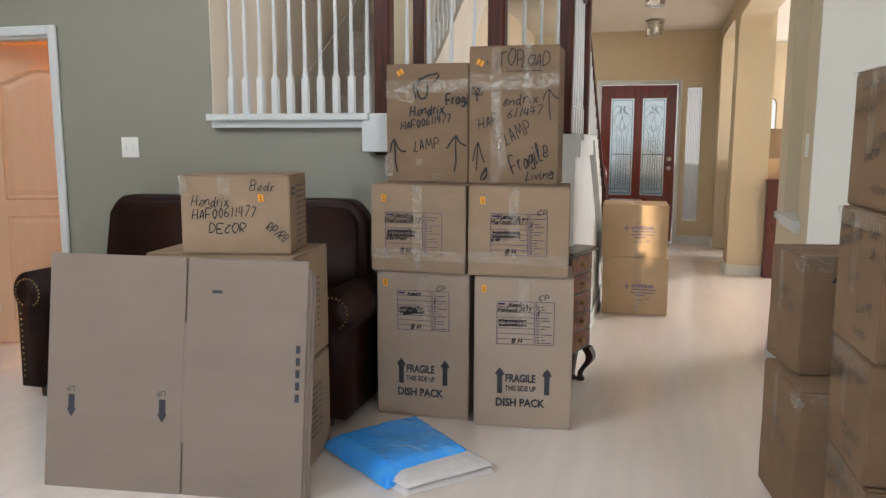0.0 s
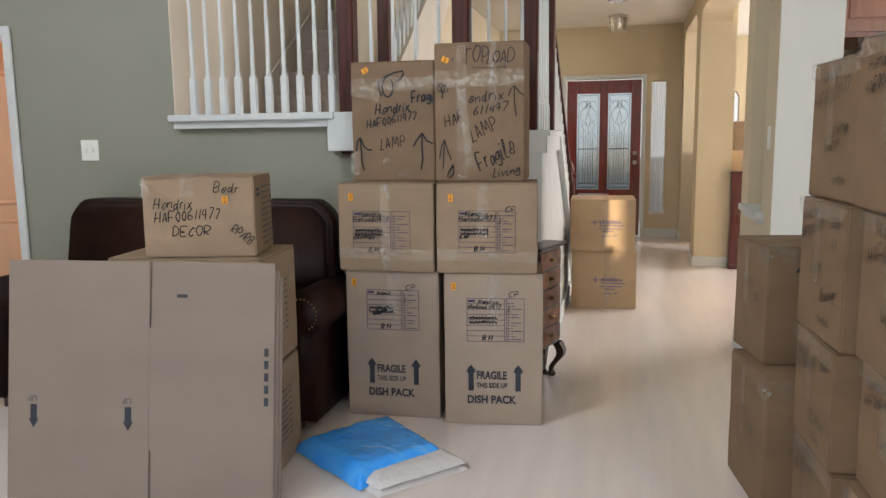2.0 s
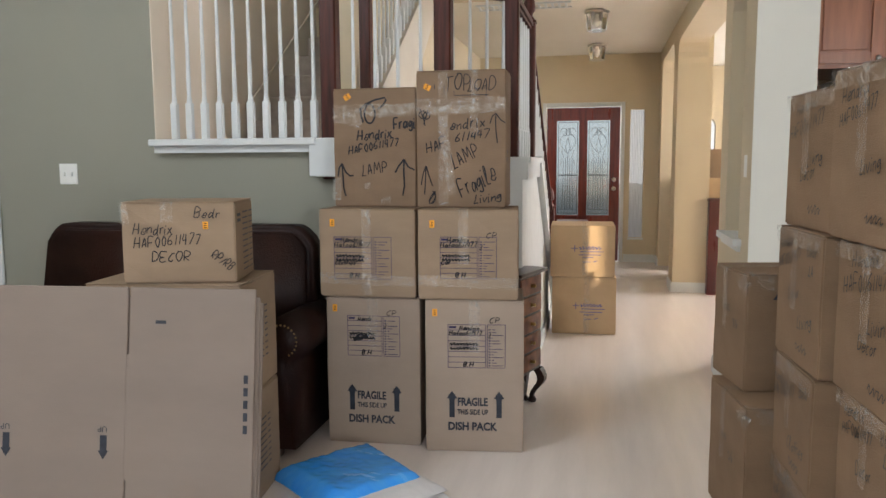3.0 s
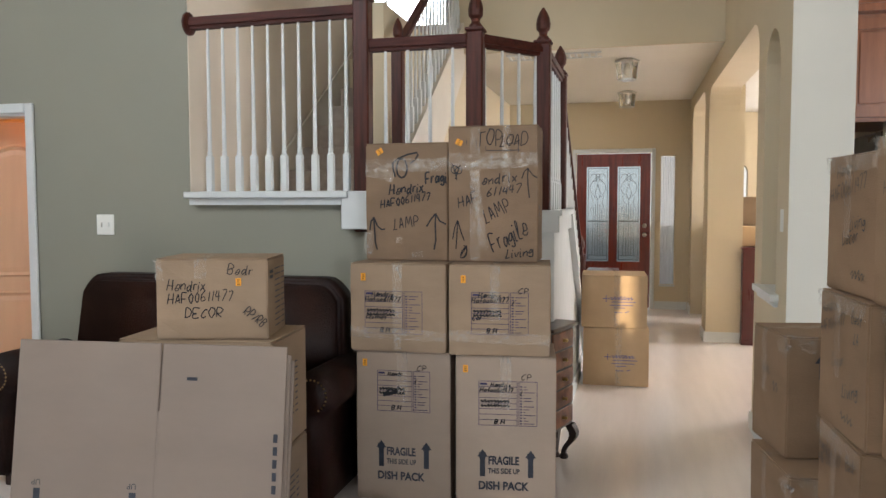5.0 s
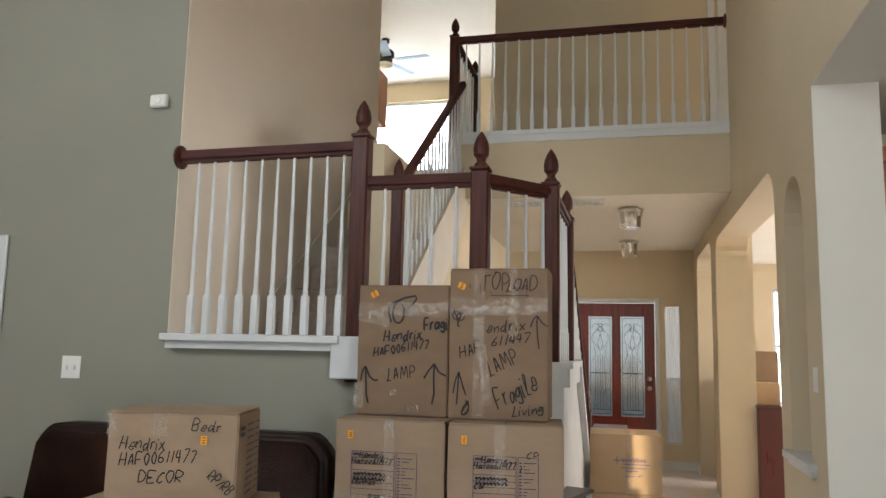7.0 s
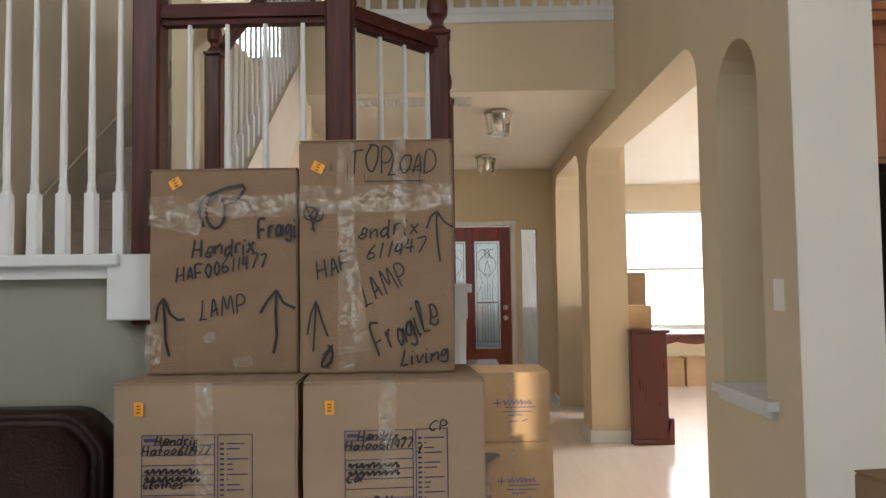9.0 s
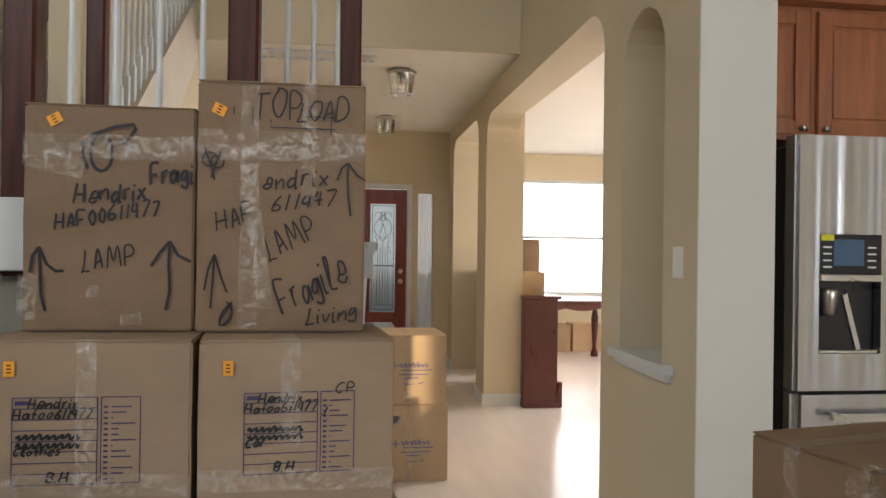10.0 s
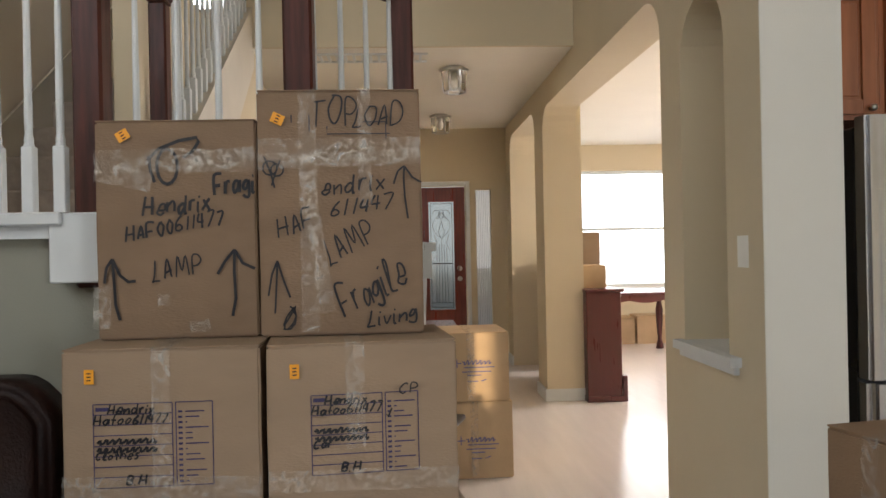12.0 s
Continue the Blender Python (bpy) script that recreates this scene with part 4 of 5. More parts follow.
for e, sd in ((dR, 1), (dL, 2)):
    dish_print(e); sticker(e, -0.18, 0.655)
    front_tape(e, 0.0, 0.24, 0.05, sd)
form(dR, -0.12, 0.40, 0.26, 0.20, [("Hendrix", 0.2, 0.88, 0.03), ("Hafoo611477", 0.02, 0.76, 0.03)], True, "B.H", 1)
form(dL, -0.12, 0.43, 0.25, 0.19, [("Hendr", 0.2, 0.88, 0.03)], True, "B.H", 2)
strokes(dL, [[(-0.09, 0.50), (-0.06, 0.535), (-0.03, 0.52), (-0.015, 0.545)], [(-0.085, 0.505), (-0.05, 0.512), (-0.02, 0.54)]], 0.012, -0.34 / 2 - 0.0075, "scribble")
for e, ww, nm in ((mR, 0.452, 3), (mL, 0.455, 4)):
    sticker(e, -ww / 2 + 0.065, 0.345); front_tape(e, -0.02 if nm == 3 else 0.0, 0.25 if nm == 3 else 0.39, 0.045, nm, full=(nm == 4))
    band_tape(e, 0.09, w=0.05, seed=nm + 9, tilt=-0.015)
form(mR, -0.124, 0.098, 0.253, 0.188, [("Hendrix", 0.12, 0.88, 0.034), ("Hafoo611477", 0.0, 0.76, 0.034), ("Car", 0.02, 0.34, 0.03)], True, "B.H", 3)
form(mL, -0.155, 0.085, 0.272, 0.195, [("Hendrix", 0.12, 0.88, 0.034), ("Hafoo611477", 0.0, 0.76, 0.034), ("Clothes", 0.02, 0.34, 0.032)], False, "B.H", 4)
pen(mR, "CP", 0.085, 0.283, 0.03, -0.355 / 2 - 0.007, width=0.003); 
pen(dR, "CP", 0.07, 0.61, 0.03, -0.355 / 2 - 0.007, width=0.003); pen(dL, "CP", 0.07, 0.625, 0.03, -0.34 / 2 - 0.007, width=0.003)
# right lamp carton
y = -0.235 / 2 - 0.0075
hw = dict(width=0.0048)
pen(lR, "TOP", -0.068, 0.535, 0.088, y, rot=4, squeeze=0.60, **hw)
pen(lR, "LOAD", 0.035, 0.530, 0.072, y, rot=3, squeeze=0.72, **hw)
pen(lR, "endrix", -0.046, 0.358, 0.062, y, rot=6, squeeze=0.80, **hw)
pen(lR, "611447", -0.026, 0.306, 0.050, y, rot=6, squeeze=1.0, **hw)
pen(lR, "HAF", -0.157, 0.252, 0.060, y, rot=18, squeeze=0.72, **hw)
pen(lR, "LAMP", -0.028, 0.178, 0.082, y, rot=30, squeeze=0.60, **hw)
pen(lR, "Fragile", 0.005, 0.05, 0.115, y, rot=25, squeeze=0.43, width=0.0054)
pen(lR, "Living", 0.065, 0.018, 0.055, y, rot=9, squeeze=0.80, **hw)
strokes(lR, arrow(0.163, 0.296, 0.135, 0.75), 0.005, y, "drawn_arrow")
strokes(lR, [[(-0.170, 0.06), (-0.166, 0.12), (-0.162, 0.194)], [(-0.186, 0.105), (-0.176, 0.16), (-0.162, 0.194)], [(-0.162, 0.194), (-0.146, 0.14), (-0.131, 0.10)]], 0.005, y, "drawn_arrow")
strokes(lR, [arc(-0.176, 0.43, 0.018, 0, 340, 10), arc(-0.158, 0.425, 0.016, 90, 420, 10), [(-0.19, 0.46), (-0.172, 0.41), (-0.165, 0.38)], [(-0.15, 0.45), (-0.168, 0.40), (-0.172, 0.385)]], 0.0045, y, "scribble")
strokes(lR, [[(-0.133 + 0.016 * math.sin(a * 0.9), 0.047 + 0.03 * math.cos(a * 0.7)) for a in range(18)]], 0.0045, y, "scribble")
strokes(lR, [[(-0.120, 0.565), (-0.120, 0.545)], [(-0.075, 0.565), (-0.075, 0.52)], [(-0.03, 0.535), (-0.03, 0.515), (0.13, 0.515)], [(0.06, 0.545), (0.12, 0.545), (0.12, 0.50)]], 0.003, y + .0008, "print", M_PRINT)
sticker(lR, -0.155, 0.555, 0.032, 0.026, 25)
front_tape(lR, -0.080, 0.62, 0.045, 21, full=True); front_tape(lR, 0.065, 0.30, 0.035, 22, top=False, full=False)
tape(lR, [((-0.085, -0.124, 0.42), (0, -1, 0)), ((-0.035, -0.124, 0.06), (0, -1, 0))], 0.038, 25)
band_tape(lR, 0.475, w=0.06, seed=23); band_tape(lR, 0.445, w=0.04, seed=24, tilt=0.012)
for z in (0.222, 0.255):
    o = strokes(lR, [[(-0.105, z), (-0.085, z)]], 0.018, 0.0, "print", M_PRINT); o.matrix_local = pose(0.2085 + 0.006, 0, 0, 0, 0, 90)
# left lamp carton
y = -0.24 / 2 - 0.0075
pen(lL, "Hendrix", -0.083, 0.316, 0.058, y, rot=4, squeeze=0.66, width=0.0066)
pen(lL, "HAF00611477", -0.128, 0.252, 0.048, y, rot=9, squeeze=0.77, width=0.0052)
pen(lL, "LAMP", -0.062, 0.146, 0.066, y, rot=11, squeeze=0.70, **hw)
pen(lL, "Fragi", 0.098, 0.362, 0.064, y, rot=8, squeeze=0.55, width=0.0075)
strokes(lL, [[(-0.145, 0.051), (-0.155, 0.09), (-0.158, 0.15), (-0.161, 0.207)], [(-0.182, 0.145), (-0.176, 0.185), (-0.161, 0.207)], [(-0.161, 0.207), (-0.143, 0.165), (-0.122, 0.148), (-0.104, 0.150)]], 0.0075, y, "drawn_arrow")
strokes(lL, [[(0.137, 0.055), (0.146, 0.10), (0.143, 0.17), (0.145, 0.225)], [(0.101, 0.163), (0.12, 0.195), (0.145, 0.225)], [(0.145, 0.225), (0.165, 0.19), (0.196, 0.175)]], 0.0075, y, "drawn_arrow")
strokes(lL, [[(-0.066, 0.468), (-0.062, 0.43), (-0.052, 0.40)], [(-0.02 + 0.026 * math.sin(a * 0.45), 0.44 + 0.045 * math.cos(a * 0.45)) for a in range(15)],
             [(-0.07, 0.455), (-0.04, 0.485), (0.01, 0.505), (0.055, 0.513), (0.06, 0.502), (0.045, 0.478), (0.02, 0.462)]], 0.0085, y, "scribble")
sticker(lL, -0.13, 0.520, 0.032, 0.026, -30)
band_tape(lL, 0.455, w=0.06, seed=31); band_tape(lL, 0.43, x0=-0.2, x1=-0.06, w=0.05, seed=32, tilt=-0.03); band_tape(lL, 0.445, x0=0.02, x1=0.2, w=0.05, seed=35, tilt=0.02)
tape(lL, [((-0.19, -0.125, 0.03), (0, -1, 0)), ((-0.185, -0.125, 0.14), (0, -1, 0))], 0.045, 33)
tape(lL, [((-0.05, -0.125, 0.10), (0, -1, 0)), ((-0.02, -0.125, 0.10), (0, -1, 0))], 0.03, 36); tape(lL, [((0.03, -0.125, 0.03), (0, -1, 0)), ((0.08, -0.125, 0.035), (0, -1, 0))], 0.03, 37)

# hall cartons
for z0, h, cr, lab in ((0, 0.445, (0.075, 6.03), "lower tan moving carton with blue print in the hall"), (0.447, 0.40, (0.06, 6.03), "upper tan moving carton with blue print in the hall")):
    e = carton(lab, 0.49, 0.45, h, cr, 2.0, z0, M_CARDORANGE, "hall cartons")
    yy = -0.45 / 2 - 0.0065
    strokes(e, [[(-0.02, 0.20), (0.16, 0.20)], [(-0.03, 0.175), (0.14, 0.175)], [(0.0, 0.155), (0.08, 0.155)], [(0.0, 0.12), (0.06, 0.12)]], 0.006, yy, "print", M_BLUEPRINT)
    strokes(e, [[(-0.085, 0.225), (-0.035, 0.225)], [(-0.06, 0.25), (-0.06, 0.20)], [(0.08, 0.12), (0.11, 0.13)], loops(-0.03, 0.215, 0.17, 0.03, 7, random.Random(2))], 0.006, yy - .001, "emblem", M_BLUEPRINT)
    front_tape(e, 0.02, 0.38, 0.045, 41, full=True)

# decor carton, on cartons behind the folded ones
for z0 in (0, 0.447):
    e = carton("brown carton behind the flattened cartons", 0.60, 0.40, 0.442, (-1.45, 2.60), 6, z0, M_CARD, "cartons by the sofa")
    bm = B()
    for k in range(9):
        for y0, y1 in ((-0.06, 0.02), (0.04, 0.07)):
            z = 0.12 + k * 0.025
            bm.faces.new([bm.verts.new((0.3066, yy2, zz)) for yy2, zz in ((y0, z), (y1, z), (y1, z + 0.006), (y0, z + 0.006))])
    part("print", bm, M_PRINT, e, "printed list on the carton side")
dc = carton("brown carton marked decor, on taller cartons", 0.415, 0.30, 0.302, (-1.29, 2.61), 14, 0.891, M_CARD, "cartons by the sofa")
y = -0.30 / 2 - 0.0072
pen(dc, "Bedr", 0.06, 0.245, 0.044, y, squeeze=0.9, width=0.0036)
pen(dc, "Hendrix", -0.165, 0.185, 0.05, y, rot=-1, squeeze=0.64, width=0.0036)
pen(dc, "HAF00611477", -0.165, 0.135, 0.05, y, rot=3, squeeze=0.72, width=0.0036)
pen(dc, "DECOR", -0.10, 0.08, 0.046, y, rot=3, squeeze=0.85, width=0.0036)
pen(dc, "RP/RB", 0.115, 0.10, 0.042, y, rot=-38, squeeze=0.6, width=0.0036)
sticker(dc, 0.10, 0.215, 0.02, 0.028)
front_tape(dc, -0.04, 0.075, 0.045, 51)
tape(dc, [((-0.2, -0.154, 0.30), (0, -1, 0)), ((-0.19, -0.154, 0.22), (0, -1, 0))], 0.03, 52)
bm = B()
for k in range(11):
    z = 0.035 + k * 0.022
    bm2 = [bm.verts.new((0.415 / 2 + 0.0066, yy2, zz)) for yy2, zz in ((-0.06, z), (0.03, z), (0.03, z + 0.005), (-0.06, z + 0.005))]
    bm.faces.new(bm2)
    bm2 = [bm.verts.new((0.415 / 2 + 0.0066, yy2, zz)) for yy2, zz in ((0.05, z), (0.11, z), (0.11, z + 0.004), (0.05, z + 0.004))]
    bm.faces.new(bm2)
for z in (0.225, 0.245):
    bm.faces.new([bm.verts.new((0.415 / 2 + 0.0068, yy2, zz)) for yy2, zz in ((-0.145, z), (-0.09, z), (-0.09, z + 0.012), (-0.145, z + 0.012))])
part("print", bm, M_PRINT, dc, "printed tick list on the carton side")

# flattened cartons leaning
fl = thing("flattened_cartons", pose(-1.79, 2.375, 0.0, -8.0, 0.6, 7.5), "stack of flattened pale cartons leaning on cartons", "cardboard boxes")
for k, (dx, dz, dh) in enumerate(((0, 0, 0), (0.012, 0.002, -0.03), (0.02, 0.0, -0.05))):
    bm = B()
    y0 = k * 0.013
    for xa, xb in ((0.0, 0.555), (0.561, 1.03)):
        box(bm, xa + (dx if xa == 0 else 0), y0, dz, xb + (dx if xb > 0.6 else 0), y0 + 0.011, 0.90 + dh, bev=0.003)
    if k == 0:
        box(bm, 0.553, y0 + 0.0015, 0.20, 0.563, y0 + 0.010, 0.655)
    else:
        box(bm, 0.553, y0 + 0.0015, 0.05, 0.563, y0 + 0.010, 0.80)
    part("sheet", bm, M_CARDFLAT, fl)
for x in (0.105, 0.475):
    bm = B()
    ribbon(bm, [(x, 0.30), (x, 0.36)], 0.026, -0.002)
    bm.faces.new([bm.verts.new((x + a, -0.0022, z)) for a, z in ((-0.02, 0.305), (0.0, 0.272), (0.02, 0.305))])
    part("printed_arrow", bm, M_PRINT, fl, "dark printed down arrow")
for x in (0.105, 0.475):
    o = write(fl, "UP", x + 0.014, 0.392, 0.03, -0.002, M_PRINT, rot=180, name="print")
strokes(fl, [[(0.66, 0.775), (0.70, 0.775)]], 0.012, -0.002, "print", M_PRINT)
strokes(fl, [[(1.0, 0.38 + 0.045 * k), (1.0, 0.41 + 0.045 * k)] for k in range(5)], 0.016, -0.002, "print", M_PRINT)

# stacks by the kitchen opening
def printed_arrow(e, x, z, h, y):
    """A solid printed up arrow on the carton's front."""
    bm = B()
    ribbon(bm, [(x, z), (x, z + h * 0.6)], h * 0.34, y)
    bm.faces.new([bm.verts.new((x + a, y - 0.0002, z + b)) for a, b in ((-h * 0.32, h * 0.55), (h * 0.32, h * 0.55), (0.0, h))])
    part("printed_arrow", bm, M_PRINT, e, "dark printed up arrow")


for z0, h, cr, rot, w_, d_ in ((0, 0.49, (0.937, 2.80), 8, 0.46, 0.42), (0.492, 0.435, (0.957, 2.985), 11, 0.44, 0.33)):
    e = carton("brown taped carton by the kitchen opening", w_, d_, h, cr, rot, z0, M_CARDWARM, "cartons by the kitchen", seam="x")
    w2 = -w_ / 2 - 0.003
    tape(e, [((w2, 0.03, h * 0.45), (-1, 0, 0)), ((w2, 0.03, h), (-1, 0, 0.2)), ((0.2, 0.03, h + 0.002), (0, 0, 1))], 0.05, 62)
    tape(e, [((w2, -d_ / 2 + 0.03, h - 0.07), (-1, 0, 0)), ((w2, -d_ / 2 + 0.01, h - 0.02), (-1, -1, 0)), ((w2 + 0.10, -d_ / 2 - 0.004, h - 0.03), (0, -1, 0))], 0.06, 64)
    printed_arrow(e, -w_ / 2 + 0.125, h - 0.15, 0.105, -d_ / 2 - 0.0062)
    printed_arrow(e, w_ / 2 - 0.125, h - 0.15, 0.105, -d_ / 2 - 0.0062)
    rr = random.Random(int(z0 * 100))
    o = strokes(e, [loops(-0.05, h * 0.62, 0.07, 0.03, 3, rr), loops(0.05, h * 0.5, 0.05, 0.05, 2, rr)], 0.0034, 0.0, "scribble")
    o.matrix_local = pose(w2 - 0.0035, 0, 0, 0, 0, -90)
for k, (cx, cy, rot, dd) in enumerate(((1.048, 2.37, 3, 0.40), (1.098, 1.905, 3, 0.45))):
    for j, (z0, h) in enumerate(((0, 0.355), (0.357, 0.355), (0.714, 0.41), (1.126, 0.41 + 0.03 * k))):
        e = carton("brown carton with marker notes in a tall stack", 0.46, dd, h, (cx + (-0.004, -0.016, -0.008, 0.014)[j] * (1 - 2 * k), cy + 0.008 * (j % 2)), rot + (0, -1, 1, 2)[j], z0, M_CARDWARM, "tall stack of cartons", seam="x")
        w2 = -0.23 - 0.0072
        rr = random.Random(10 * k + j)
        jottings = ((("Hendrix", -0.15, 0.80, 0.052), ("HAF00611477", -0.16, 0.66, 0.045), ("Living", -0.02, 0.38, 0.05)),
                 (("Hendrix", -0.17, 0.74, 0.045), ("HAF00611477", -0.17, 0.60, 0.045), ("Bedr", 0.10, 0.78, 0.05), ("Clothes", 0.0, 0.25, 0.05)),
                 (("Hendrix", -0.16, 0.82, 0.045), ("HAF00611477", -0.17, 0.68, 0.042), ("Bedr", 0.09, 0.83, 0.045), ("LA", 0.11, 0.70, 0.045), ("Decor", -0.06, 0.46, 0.045), ("Living", 0.03, 0.28, 0.055)),
                 (("Hendrix", -0.11, 0.84, 0.05), ("HAF00611477", -0.16, 0.66, 0.055), ("Living", 0.0, 0.46, 0.055), ("Decor", -0.05, 0.34, 0.05)))[(j + k) % 4]
        for body_, x_, z_, sz in jottings:
            o = pen(e, body_, x_, h * z_, sz, 0.0, rot=rr.uniform(2, 14), squeeze=0.75, width=0.0032, seed=j + 10 * k)
            o.matrix_local = pose(w2, 0, 0, 0, 0, -90)
        o = strokes(e, [loops(0.02, h * 0.12, 0.10, 0.03, 4, rr)], 0.0034, 0.0, "scribble")
        o.matrix_local = pose(w2, 0, 0, 0, 0, -90)
        tape(e, [((w2 + .004, 0.02, h * 0.4), (-1, 0, 0)), ((w2 + .004, 0.02, h), (-1, 0, 0.2)), ((0.2, 0.02, h + 0.002), (0, 0, 1))], 0.05, 70 + j)
        tape(e, [((w2 + .003, -dd / 2, h - 0.025), (-1, 0, 0)), ((w2 + .003, dd / 2, h - 0.025), (-1, 0, 0))], 0.05, 80 + j)

# ---------------------------------------------------------------- sofa
sf = thing("loveseat", pose(-1.67, 3.42, 0), "dark brown leather loveseat with rolled nailhead arms", "sofa")
def soft(name, dims, bev, label="", sub=4, amp=0.006, material=None):
    bm = B()
    box(bm, *dims)
    bmesh.ops.bevel(bm, geom=bm.edges[:], offset=bev, segments=5, affect="EDGES")
    o = part(name, bm, material or M_LEATHER, sf, label, smooth=True)
    return o
soft("base", (-0.80, -0.22, 0.06, 0.62, 0.32, 0.36), 0.03)
soft("seat", (-0.80, -0.24, 0.34, -0.005, 0.2, 0.50), 0.05); soft("seat", (0.005, -0.24, 0.34, 0.62, 0.2, 0.50), 0.05)
soft("footrest", (-0.80, -0.25, 0.10, 0.62, -0.19, 0.36), 0.028)
for s in (-1, 1):
    x0, x1 = (-0.74, 0.0) if s < 0 else (0.0, 0.74)
    bm = B()
    pts = []
    for i in range(25):
        t = i / 24
        x = x0 + (x1 - x0) * t
        edge = min(t, 1 - t)
        drop = 0.10 * max(0, 1 - (t if s < 0 else 1 - t) / 0.16) ** 2 + 0.012 * max(0, 1 - (1 - t if s < 0 else t) / 0.08) ** 2
        pts.append((x, 1.03 - drop))
    prism(bm, [(x0 - (0.09 if s < 0 else 0.0), 0.40)] + pts + [(x1, 0.40)], "y", 0.14, 0.33)
    es = [e for e in bm.edges if len(e.link_faces) == 2 and e.calc_face_angle() > 0.9]
    bmesh.ops.bevel(bm, geom=es, offset=0.035, segments=4, affect="EDGES")
    part("backrest", bm, M_LEATHER, sf, smooth=True)
for s in (-1, 1):
    cx = 0.722 if s > 0 else -0.955
    bm = B()
    prof = [(cx - 0.075, 0.05), (cx + 0.06, 0.05), (cx + 0.05, 0.42), (cx + 0.055, 0.455)] + arc(cx + 0.015, 0.552, 0.105, -52, 215, 20) + [(cx - 0.07, 0.45)]
    prism(bm, prof, "y", -0.22, 0.28)
    es = [e for e in bm.edges if abs(e.verts[0].co.y - e.verts[1].co.y) < 1e-4]
    bmesh.ops.bevel(bm, geom=es, offset=0.015, segments=2, affect="EDGES")
    arm = part("arm", bm, M_LEATHER, sf, "rolled leather arm with brass nailheads", smooth=True)
    bm = B()
    nails = arc(cx + 0.01, 0.55, 0.072, -60, 240, 20) + [(cx - 0.04, 0.44 - 0.03 * k) for k in range(12)]
    for nx, nz in nails:
        lathe(bm, [(0.0055, 0), (0.004, 0.003), (0.001, 0.005)], 6, pose(nx, -0.22, nz, 90))
    part("nailheads", bm, M_BRASS, arm, "row of brass nailheads", smooth=True)
for x in (-0.92, 0.64):
    for y in (-0.17, 0.26):
        one("foot", (x, y - 0.03, 0.0, x + 0.06, y + 0.03, 0.06), M_DARKWOOD, sf, bev=0.005)

# blue wrapped bundle on the floor
bu = thing("wrapped_padding", pose(-0.53, 3.12, 0), "white padding folded inside blue plastic film on the floor", "packing bundle")
def quad_sheet(c, z0, z1, n=18, seed=1, jag=0.0, amp=0.006):
    rnd = random.Random(seed)
    bm = B()
    g = []
    for j in range(n + 1):
        row = []
        for i in range(n + 1):
            u, v = i / n, j / n
            p = Vector(c[0]).lerp(Vector(c[1]), u).lerp(Vector(c[3]).lerp(Vector(c[2]), u), v)
            e = min(u, 1 - u, v, 1 - v)
            z = z0 + (z1 - z0) * min(1, (e * 9)) ** 0.5 + amp * (noise.noise(Vector((p.x * 9, p.y * 9, seed)))) + amp * 0.6 * noise.noise(Vector((p.x * 31, p.y * 31, seed)))
            row.append(bm.verts.new((p.x, p.y, max(0.001, z))))
        g.append(row)
    for j in range(n):
        for i in range(n):
            bm.faces.new((g[j][i], g[j][i + 1], g[j + 1][i + 1], g[j + 1][i]))
    return bm
c = [(-0.335, -0.14), (0.115, -0.456), (0.396, -0.15), (-0.05, 0.225)]
for k in range(2):
    part("padding_layer", quad_sheet([(x * (1 - .02 * k), y * (1 - .02 * k)) for x, y in c], 0.002 + 0.026 * k, 0.028 + 0.026 * k, n=40, seed=k, amp=0.003), M_FOAM, bu, "white padding layer", smooth=True)
part("plastic_film", quad_sheet([(-0.36, -0.14), (0.03, -0.43), (0.29, -0.10), (-0.05, 0.24)], 0.008, 0.082, n=56, seed=7, amp=0.007), M_BLUE, bu, "crumpled translucent blue plastic film", smooth=True)

# ---------------------------------------------------------------- small chest behind the stack
ch = thing("lingerie_chest", pose(-0.07, 4.129, 0, 0, 0, -18), "dark inlaid narrow chest with curved legs", "chest of drawers")
one("body", (0.025, -0.10, 0.2, 0.138, 0.20, 0.738), M_DARKWOOD, ch, bev=0.006)
one("top", (0.022, -0.125, 0.738, 0.165, 0.24, 0.758), M_DARKWOOD, ch, "dark polished top", bev=0.008, seg=2)
for k in range(5):
    z = 0.22 + k * 0.103
    dr = one("drawer", (0.138, -0.085, z, 0.146, 0.185, z + 0.092), M_INLAY, ch, "inlaid walnut drawer front", bev=0.003)
    bm = B(); lathe(bm, [(0.012, 0), (0.007, 0.012), (0.012, 0.02), (0.003, 0.026)], 8, pose(0.146, 0.05, z + 0.046, 0, 90))
    part("pull", bm, M_BRASS, dr, "brass pull", smooth=True)
for x, y in ((0.045, -0.085), (0.122, -0.085), (0.045, 0.19), (0.122, 0.19)):
    bm = B()
    rings = []
    for i in range(9):
        t = i / 8
        r_ = 0.016 * (1 - t) + 0.010
        cx_ = x + (0.03 * math.sin(t * 5.0) if x > 0.06 else 0)
        rings.append([bm.verts.new((cx_ + dx * r_, y + dy * r_, 0.2 - 0.18 * t)) for dx, dy in ((-1, -1), (1, -1), (1, 1), (-1, 1))])
    for p_, q_ in zip(rings, rings[1:]):
        for k in range(4):
            bm.faces.new((p_[k], q_[k], q_[(k + 1) % 4], p_[(k + 1) % 4]))
    lathe(bm, [(0.022, 0), (0.026, 0.012), (0.014, 0.03)], 10, Matrix.Translation((x + (0.03 * math.sin(5) if x > 0.06 else 0), y, 0)))
    part("leg", bm, M_DARKWOOD, ch, "curved cabriole leg")

# console by the foot of the stair
cs = thing("console_cabinet", pose(0.17, 7.25, 0), "small reddish wooden cabinet by the stair foot", "cabinet")
